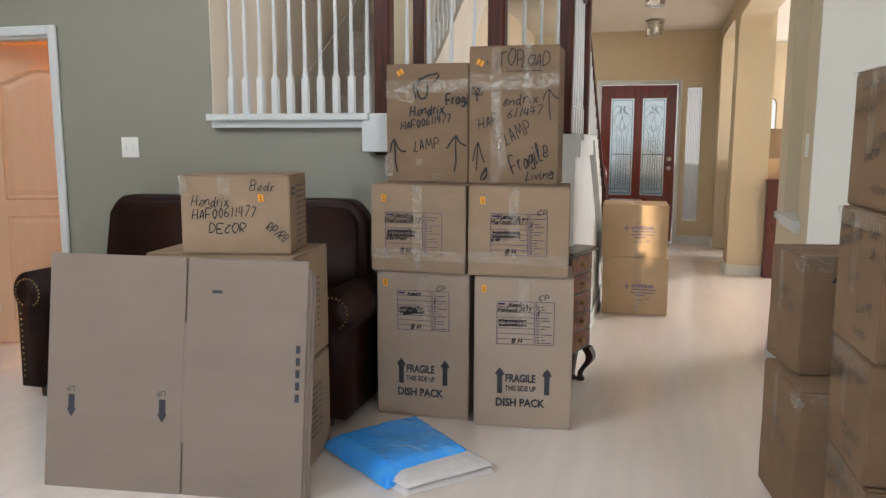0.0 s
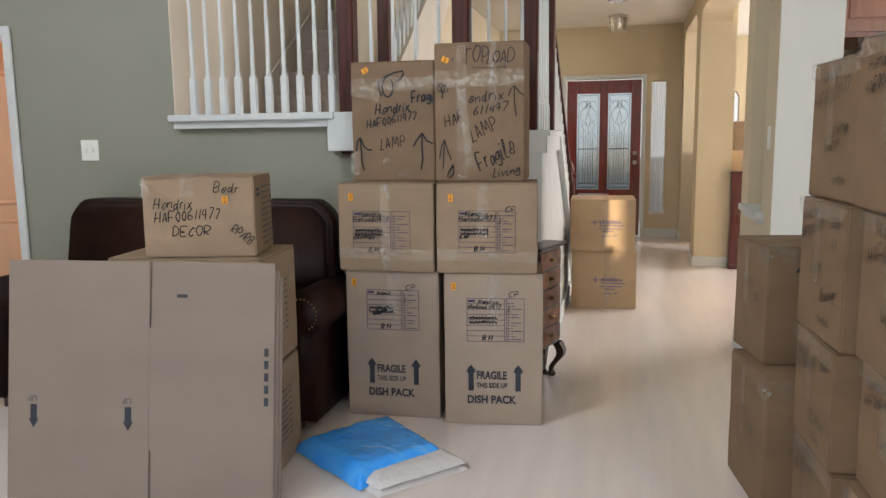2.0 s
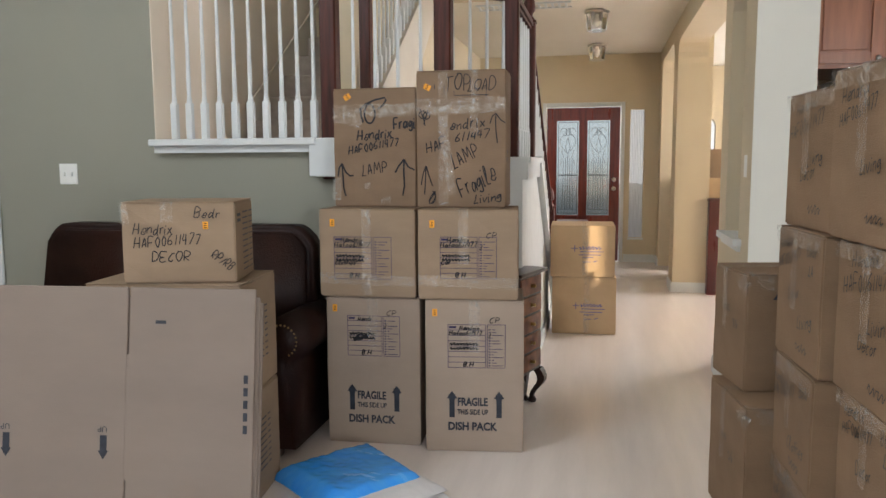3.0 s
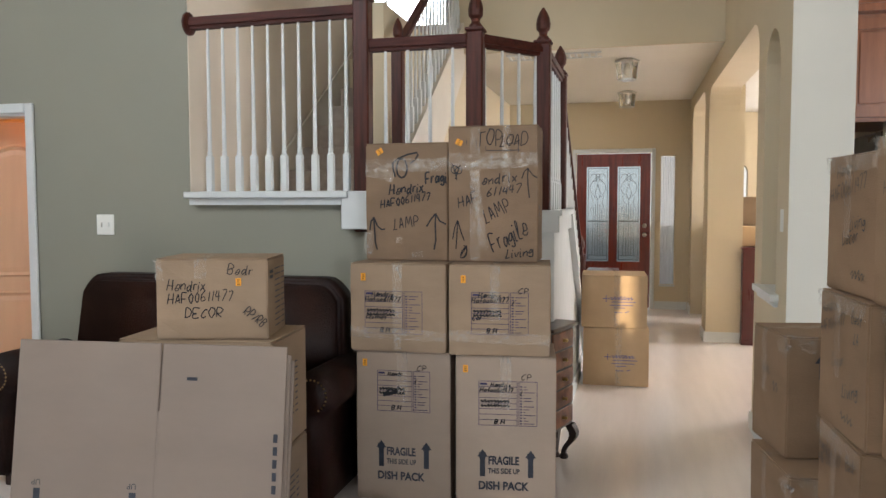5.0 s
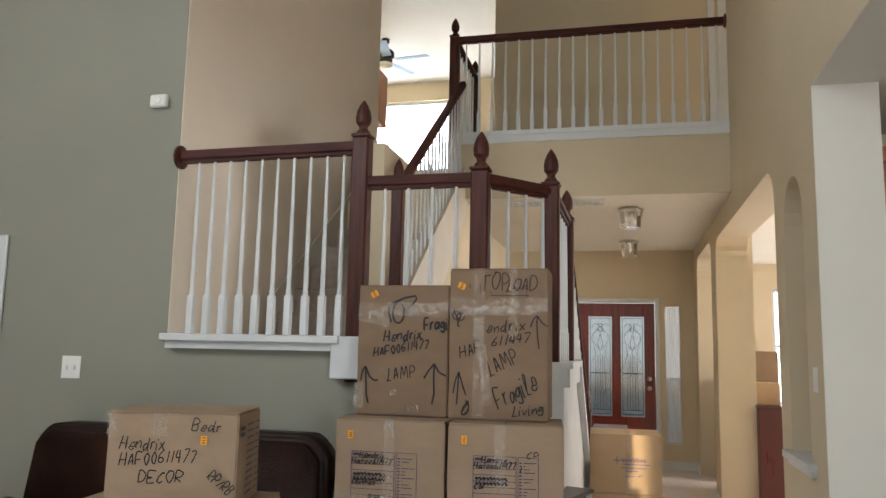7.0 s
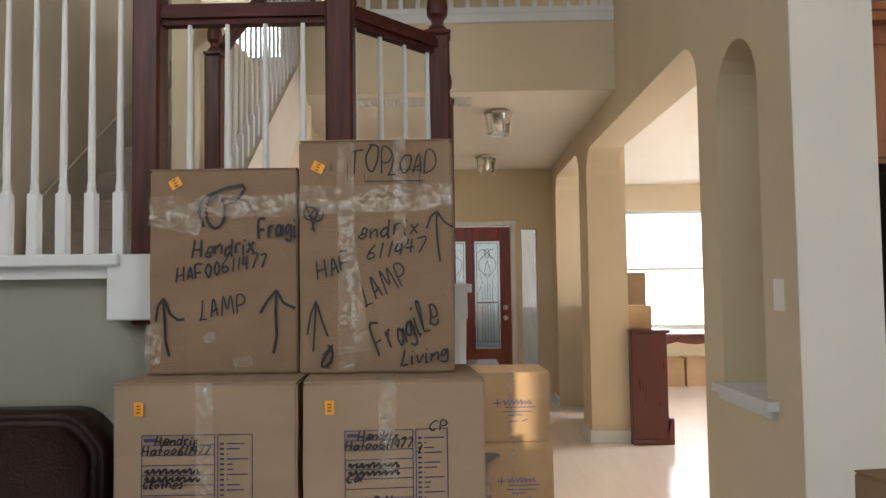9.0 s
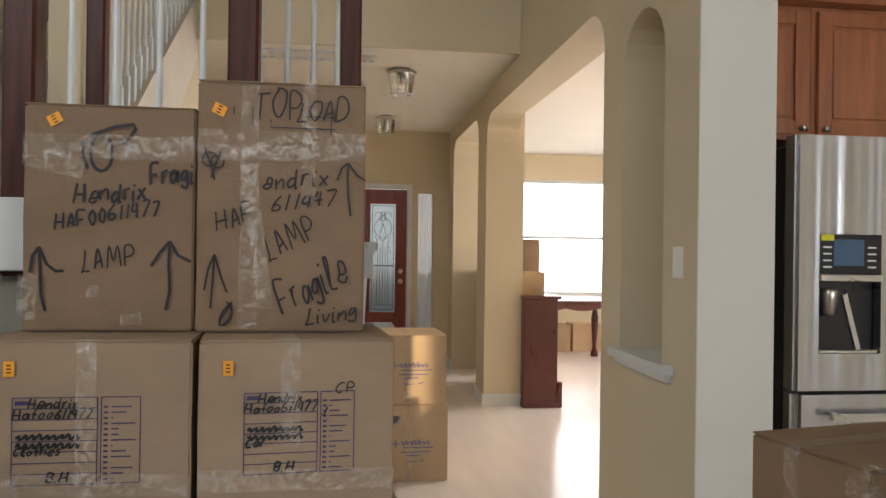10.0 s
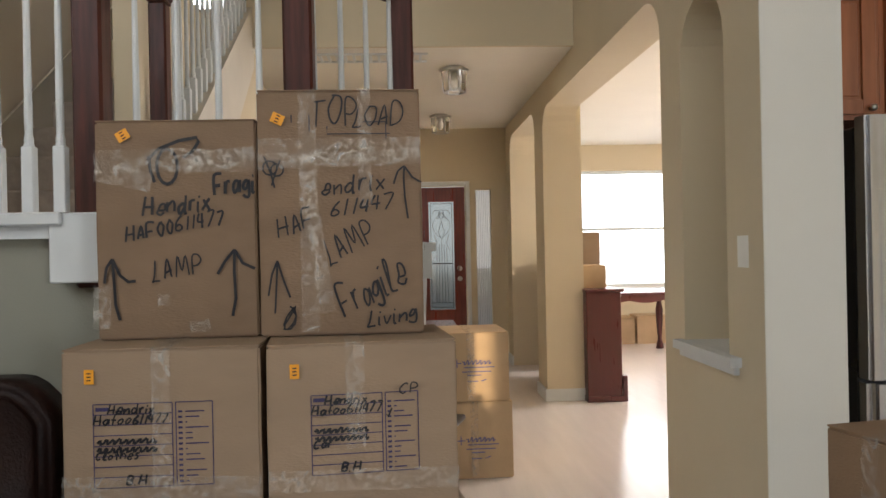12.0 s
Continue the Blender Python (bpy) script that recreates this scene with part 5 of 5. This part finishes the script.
one("top", (-0.14, -0.22, 0.765, 0.15, 0.22, 0.79), M_DRESSER, cs, bev=0.006)
one("body", (-0.12, -0.2, 0.06, 0.12, 0.2, 0.765), M_DRESSER, cs, bev=0.004)
one("door", (-0.10, -0.212, 0.12, 0.10, -0.2, 0.72), M_DRESSER, cs, bev=0.004)
for x in (-0.1, 0.08):
    for y in (-0.18, 0.16):
        one("foot", (x, y, 0, x + 0.03, y + 0.03, 0.06), M_DARKWOOD, cs)

# ---------------------------------------------------------------- fixtures
def plate(name, m, label, w, h, rockers):
    p = thing(name, m, label, "light switch")
    one("cover", (-w / 2, -0.006, -h / 2, w / 2, 0, h / 2), M_PLATE, p, bev=0.003, seg=2)
    for i in range(rockers):
        x = (i - (rockers - 1) / 2) * 0.046
        one("rocker" if h < 0.1 else "toggle", (x - 0.006, -0.016, -0.012, x + 0.006, -0.006, 0.012), M_PLATE, p, bev=0.002)
    return p
plate("light_switch", pose(-2.463, WY - 0.0005, 1.280), "white double light switch on the sage wall", 0.112, 0.115, 2)
plate("light_switch", pose(WX - 0.0005, 4.308, 1.306, 0, 0, 90), "white double light switch beside the niche", 0.095, 0.118, 2)
bm = B(); box(bm, -2.10, WY - 0.035, 2.635, -2.0, WY - 0.001, 2.705, bev=0.015, seg=3)
lathe(bm, [(0.022, 0.034), (0.02, 0.04), (0.01, 0.042)], 14, pose(-2.05, WY - 0.001, 2.67, 90))
solid("smoke_alarm", bm, M_PLATE, "white smoke alarm high on the sage wall", "alarm", "thing")
def hall_light(x, y):
    e = thing("ceiling_light", pose(x, y, 2.74), "hexagonal flush ceiling light of glass and nickel", "ceiling light", "hall lights")
    bm = B(); lathe(bm, [(0.085, -0.001), (0.115, -0.012), (0.115, -0.028), (0.10, -0.034)], 6); part("canopy", bm, M_NICKEL, e, "nickel canopy")
    for i in range(6):
        a0, a1 = radians(60 * i), radians(60 * i + 60)
        bm = B()
        p = [(0.10 * math.cos(a0), 0.10 * math.sin(a0)), (0.10 * math.cos(a1), 0.10 * math.sin(a1))]
        vs = [bm.verts.new((p[0][0], p[0][1], -0.034)), bm.verts.new((p[1][0], p[1][1], -0.034)), bm.verts.new((p[1][0] * .86, p[1][1] * .86, -0.19)), bm.verts.new((p[0][0] * .86, p[0][1] * .86, -0.19))]
        bm.faces.new(vs)
        g = part("pane", bm, M_GLASS, e); g.visible_shadow = False
        bm = B(); bar(bm, (p[0][0], p[0][1], -0.034), (p[0][0] * .86, p[0][1] * .86, -0.19), 0.009, 0.009, Vector((0, 1, 0)))
        bar(bm, (p[0][0] * .86, p[0][1] * .86, -0.19), (p[1][0] * .86, p[1][1] * .86, -0.19), 0.009, 0.009)
        part("frame_bar", bm, M_NICKEL, e)
    bm = B(); lathe(bm, [(0.022, -0.034), (0.022, -0.07), (0.032, -0.09), (0.032, -0.13), (0.01, -0.155)], 12)
    part("bulb", bm, M_LOWGLOW, e, "frosted bulb", smooth=True)
hall_light(0.37, 7.55); hall_light(0.36, 9.62)
bm = B(); lathe(bm, [(0.065, 2.739), (0.065, 2.72), (0.05, 2.705), (0.02, 2.70)], 20, Matrix.Translation((0.39, 8.35, 0)))
solid("smoke_detector", bm, M_PLATE, "round white smoke detector on the hall ceiling", "smoke detector", "thing")
v = thing("ceiling_vent", pose(-0.2, 7.2, 2.735), "white slatted air vent in the hall ceiling", "air vent")
one("frame", (-0.5, -0.12, -0.008, 0.35, -0.10, 0.004), M_TRIM, v); one("frame", (-0.5, 0.10, -0.008, 0.35, 0.12, 0.004), M_TRIM, v)
for i in range(14):
    one("slat", (-0.49 + i * 0.06, -0.10, -0.006, -0.47 + i * 0.06, 0.10, 0.003), M_TRIM, v)

# ---------------------------------------------------------------- kitchen
FX, FY = 1.638, 4.33
fr = thing("refrigerator", pose(FX, FY, 0), "stainless steel french door refrigerator with ice dispenser", "refrigerator")
one("body", (0.0, 0.075, 0.02, 0.91, 0.86, 1.76), M_BLACK, fr, "dark grey cabinet sides", bev=0.006)
def steel(name, dims, bev=0.03, seg=5):
    bm = B(); vs = box(bm, *dims)
    es = [e for e in bm.edges if abs(e.verts[0].co.z - e.verts[1].co.z) > 0.1 and max(e.verts[0].co.y, e.verts[1].co.y) < 0.02]
    bmesh.ops.bevel(bm, geom=es, offset=bev, segments=seg, affect="EDGES")
    return part(name, bm, M_STEEL, fr, "brushed stainless door")
bm = B()   # left door with a recess for the dispenser
x0, x1, z0, z1 = 0.10, 0.355, 0.965, 1.42
for d in ((0.003, 0, 0.825, x0, 0.072, 1.795), (x1, 0, 0.825, 0.452, 0.072, 1.795), (x0, 0, 0.825, x1, 0.072, z0), (x0, 0, z1, x1, 0.072, 1.795), (x0, 0.055, z0, x1, 0.072, z1)):
    box(bm, *d)
bmesh.ops.remove_doubles(bm, verts=bm.verts, dist=1e-5)
es = [e for e in bm.edges if abs(e.verts[0].co.z - e.verts[1].co.z) > 0.05 and max(e.verts[0].co.y, e.verts[1].co.y) < 0.01 and (max(v_.co.x for v_ in e.verts) < 0.01)]
bmesh.ops.bevel(bm, geom=es, offset=0.014, segments=4, affect="EDGES")
dl = part("door", bm, M_STEEL, fr, "brushed stainless door")
one("control_panel", (x0 + 0.002, -0.003, 1.27, x1 - 0.002, 0.03, z1 - 0.002), M_BLACK, dl, "glossy black control panel")
one("trim_bar", (x0, -0.012, 1.24, x1, 0.02, 1.268), M_NICKEL, dl, bev=0.003)
one("recess", (x0 + 0.002, 0.045, z0 + 0.002, x1 - 0.002, 0.0549, 1.24), M_BLACK, dl)
bm = B(); lathe(bm, [(0.028, 0), (0.034, 0.09), (0.03, 0.1)], 14, pose(x0 + 0.06, 0.03, 1.11))
part("spout", bm, M_NICKEL, dl, "metal ice spout", smooth=True)
bm = B(); bar(bm, (x0 + 0.13, 0.04, 1.19), (x0 + 0.19, 0.04, z0 + 0.01), 0.02, 0.01, Vector((0, 1, 0))); box(bm, x0 + 0.01, 0.005, z0 + 0.002, x1 - 0.01, 0.044, z0 + 0.012)
part("drip_tray", bm, M_NICKEL, dl)
M_DISPLAY = mat("lit_display", (0.03, 0.06, 0.1), 0.2, emit=(0.25, 0.45, 0.65, 0.10))
M_YELLOW = mat("yellow_tag", (0.75, 0.7, 0.02), 0.5)
one("display", (x0 + 0.055, -0.005, 1.30, x0 + 0.18, -0.0032, 1.40), M_DISPLAY, dl, "dim blue display")
one("energy_tag", (x0 + 0.004, -0.006, 1.395, x0 + 0.055, -0.0034, 1.418), M_YELLOW, dl, "yellow tag")
bm = B()
for i in range(4):
    for xx in (x0 + 0.012, x0 + 0.195):
        ribbon(bm, [(xx, 1.295 + 0.025 * i), (xx + 0.035, 1.295 + 0.025 * i)], 0.006, -0.0045)
part("button_legend", bm, M_PLATE, dl)
steel("door", (0.458, 0, 0.825, 0.907, 0.072, 1.795))
steel("freezer_drawer", (0.003, 0, 0.06, 0.907, 0.072, 0.810))
def handle(p, q, off):
    bm = B(); p, q = Vector(p), Vector(q); o = Vector((0, -off, 0))
    bar(bm, p + o, q + o, 0.024, 0.024, Vector((0, 1, 0))); d = (q - p).normalized() * 0.04
    bar(bm, p + d, p + d + o, 0.018, 0.018); bar(bm, q - d, q - d + o, 0.018, 0.018)
    bmesh.ops.bevel(bm, geom=bm.edges[:], offset=0.004, segments=2, affect="EDGES")
    part("handle", bm, M_NICKEL, fr, "satin steel bar handle")
handle((0.12, 0, 0.735), (0.80, 0, 0.735), 0.05); handle((0.437, 0, 0.85), (0.437, 0, 1.65), 0.05); handle((0.475, 0, 0.85), (0.475, 0, 1.65), 0.05)

def cabinet(x, w, z0, z1, y, depth, label, knob_side):
    c = thing("wall_cabinet", pose(x, y, z0), label, "kitchen cabinet", "kitchen wall cabinets")
    h = z1 - z0
    one("body", (0, 0.021, 0, w, depth, h), M_CAB, c)
    g, s = 0.022, 0.06
    dr = one("door", (g, 0.012, g, w - g, 0.02, h - g), M_CAB, c)
    for d_ in ((g, 0, g, g + s, 0.012, h - g), (w - g - s, 0, g, w - g, 0.012, h - g)):
        one("stile", d_, M_CAB, dr, bev=0.002)
    for d_ in ((g + s, 0, g, w - g - s, 0.012, g + s), (g + s, 0, h - g - s, w - g - s, 0.012, h - g)):
        one("rail", d_, M_CAB, dr, bev=0.002)
    one("panel", (g + s + 0.012, 0.006, g + s + 0.012, w - g - s - 0.012, 0.0119, h - g - s - 0.012), M_CAB, dr, bev=0.004)
    bm = B()
    kx = w - 0.05 if knob_side > 0 else 0.05
    lathe(bm, [(0.008, 0), (0.006, 0.012), (0.015, 0.018), (0.013, 0.028), (0.004, 0.031)], 12, pose(kx, 0, 0.045, 90))
    part("knob", bm, M_NICKEL, dr, "round nickel knob", smooth=True)
    return c
CY = 4.66
cabinet(1.50, 0.42, 1.83, 2.40, CY, 0.66, "reddish maple wall cabinet above the refrigerator", 1)
cabinet(1.922, 0.44, 1.83, 2.40, CY, 0.66, "reddish maple wall cabinet above the refrigerator", -1)
cabinet(2.60, 0.42, 1.40, 2.40, CY + 0.35, 0.32, "reddish maple wall cabinet", 1)
cabinet(3.03, 0.42, 1.40, 2.40, CY + 0.35, 0.32, "reddish maple wall cabinet", -1)
bm = B(); box(bm, 1.49, CY - 0.05, 2.402, 2.60, CY + 0.66, 2.44); box(bm, 1.49, CY - 0.07, 2.44, 2.60, CY + 0.66, 2.47)
solid("cabinet_crown", bm, M_CAB, "reddish maple crown moulding", "moulding")
for i, x in enumerate((2.62, 3.24, 3.86)):
    c = thing("base_cabinet", pose(x, 4.74, 0), "reddish maple base cabinet", "kitchen cabinet", "kitchen base cabinets")
    one("body", (0, 0.02, 0.1, 0.61, 0.6, 0.87), M_CAB, c); one("door", (0.02, 0, 0.12, 0.59, 0.02, 0.68), M_CAB, c, bev=0.004); one("drawer", (0.02, 0, 0.70, 0.59, 0.02, 0.85), M_CAB, c, bev=0.004); one("plinth", (0, 0.08, 0, 0.61, 0.6, 0.1), M_BLACK, c)
M_STONE = mat("speckled_worktop", (0.25, 0.2, 0.16), 0.25, var=0.4, scale=60)
bm = B(); box(bm, 2.60, 4.71, 0.872, 4.5, 5.345, 0.91, bev=0.004)
solid("worktop", bm, M_STONE, "speckled brown stone worktop", "worktop", "thing")

# ---------------------------------------------------------------- dining room
ds = thing("sideboard", pose(1.492, 8.06, 0), "dark mahogany sideboard with a flat polished end", "sideboard")
one("body", (0.0, 0.0, 0.03, 0.30, 1.25, 0.935), M_DRESSER, ds, bev=0.004)
one("top", (-0.008, -0.02, 0.936, 0.325, 1.27, 0.962), M_DRESSER, ds, bev=0.006)
one("plinth", (-0.004, -0.01, 0.0, 0.31, 1.26, 0.05), M_DRESSER, ds, bev=0.004)
one("plinth_block", (0.302, -0.008, 0.0, 0.345, 0.10, 0.22), M_DRESSER, ds, bev=0.006)
for k in range(3):
    d_ = one("drawer", (0.30, 0.12 + k * 0.37, 0.70, 0.312, 0.46 + k * 0.37, 0.90), M_DRESSER, ds, bev=0.003)
    one("door", (0.30, 0.12 + k * 0.37, 0.10, 0.312, 0.46 + k * 0.37, 0.67), M_DRESSER, ds, bev=0.003)
carton("small open-topped brown carton on the sideboard", 0.22, 0.3, 0.20, (1.50, 8.25), 0, 0.963, M_CARDORANGE, "dining cartons")
carton("tall brown carton on the sideboard", 0.27, 0.3, 0.50, (1.53, 8.75), 0, 0.963, M_CARD, "dining cartons")
tb = thing("dining_table", pose(2.95, 10.9, 0), "dark carved dining table with a scalloped apron", "table")
one("top", (-0.85, -0.45, 0.74, 0.95, 0.45, 0.77), M_DRESSER, tb, bev=0.01, seg=2)
bm = B(); prism(bm, [(-0.78, 0.739)] + [(-0.78 + 1.66 * i / 40, 0.675 - 0.03 * abs(math.sin(i / 40 * 3.14 * 4))) for i in range(41)] + [(0.88, 0.739)], "y", -0.40, -0.38)
part("apron", bm, M_DRESSER, tb)
for x in (-0.72, 0.25, 0.82):
    for y in (-0.36, 0.36):
        bm = B(); lathe(bm, [(0.05, 0.739), (0.055, 0.66), (0.03, 0.6), (0.05, 0.5), (0.035, 0.25), (0.025, 0.12), (0.045, 0.06), (0.05, 0.0)], 10, Matrix.Translation((x, y, 0)))
        part("leg", bm, M_DRESSER, tb, smooth=True)
bm = B(); lathe(bm, [(0.03, 0), (0.035, 0.02), (0.03, 0.07), (0.04, 0.09)], 12)
o = solid("small_cup", bm, M_BRASS, "small cup on the dining table", "cup", "thing", True); o.location = (3.15, 10.7, 0.77)
for cx, cw, ch_ in ((2.72, 0.30, 0.36), (3.05, 0.42, 0.38)):
    carton("brown carton on the floor under the window", cw, 0.35, ch_, (cx, 11.72), 0, 0, M_CARDORANGE, "dining cartons")
for z0, h in ((0, 0.42), (0.422, 0.4), (0.824, 0.35)):
    carton("brown carton stacked behind the arch column", 0.4, 0.42, h, (1.52, 9.72), 0, z0, M_CARD, "dining cartons")

aw = tagged(new("window_6"), "narrow arch-topped window with pale slatted blind", "window", "", "structure")
bm = B(); prism(bm, [(1.862, 0.75), (1.862, 1.86)] + arc(1.98, 1.86, 0.118, 180, 0, 10)[1:-1] + [(2.098, 1.86), (2.098, 0.75)], "y", 12.28, 12.286)
g = part("pane", bm, M_GLASS, aw); g.visible_shadow = False
for k in range(30):
    z = 0.80 + k * 0.038
    hw_ = 0.112 if z < 1.86 else max(0.02, math.sqrt(max(0.0, 0.112 ** 2 - (z - 1.86) ** 2)))
    one("slat", (1.98 - hw_, 12.24, z, 1.98 + hw_, 12.265, z + 0.004), M_TRIM, aw)
one("window_frame", (1.972, 12.265, 0.76, 1.988, 12.279, 1.86), M_TRIM, aw)
one("window_sill", (1.83, 12.13, 0.71, 2.13, 12.199, 0.738), M_TRIM, aw)
# ---------------------------------------------------------------- loft
fan = thing("ceiling_fan", pose(-3.0, 10.4, 5.82), "dark ceiling fan with pale blades and a glass bowl", "ceiling fan")
bm = B(); lathe(bm, [(0.06, 0), (0.05, -0.06), (0.015, -0.07), (0.015, -0.15), (0.09, -0.16), (0.13, -0.20), (0.13, -0.27), (0.08, -0.30), (0.11, -0.31), (0.11, -0.35), (0.06, -0.36)], 16)
part("motor", bm, M_BLACK, fan, "dark metal motor", smooth=True)
bm = B(); lathe(bm, [(0.10, -0.361), (0.12, -0.38), (0.10, -0.43), (0.04, -0.46), (0.005, -0.47)], 16)
part("bowl", bm, M_LOWGLOW, fan, "frosted glass bowl", smooth=True)
for k in range(5):
    bm = B(); box(bm, 0.14, -0.065, -0.31, 0.66, 0.065, -0.30, bev=0.004)
    o = part("blade", bm, M_BLADE, fan, "pale blue-grey blade"); o.matrix_local = pose(0, 0, 0, 8, 0, 72 * k - 8)
bm = B(); box(bm, -6, 9.36, 3.04, -2.86, 9.46, 5.82)
solid("wall_loft_return", bm, M_BEIGE, "beige loft partition wall", "wall")
lc = thing("wall_cabinet", pose(-2.96, 9.0, 4.18), "reddish wooden wall cabinet in the loft", "cabinet")
one("body", (-0.3, 0, 0, 0.35, 0.358, 0.66), M_CAB, lc, bev=0.004); one("door", (-0.28, -0.02, 0.02, 0.33, -0.001, 0.64), M_CAB, lc, bev=0.004)

ws = thing("wire_stand", pose(-1.72, 7.75, ZU), "small grey bent wire stand on the upper floor", "stand")
bm = B()
P = [(-0.13, 0.0)] + arc(-0.08, 0.22, 0.04, 180, 90, 5) + arc(0.08, 0.22, 0.04, 90, 0, 5) + [(0.14, 0.0)]
for p, q in zip(P, P[1:]):
    bar(bm, (p[0], 0, p[1]), (q[0], 0, q[1]), 0.012, 0.012, Vector((0, 1, 0)))
part("hoop", bm, M_NICKEL, ws)
one("base", (-0.15, -0.08, 0.0, 0.16, 0.08, 0.015), M_BLACK, ws)
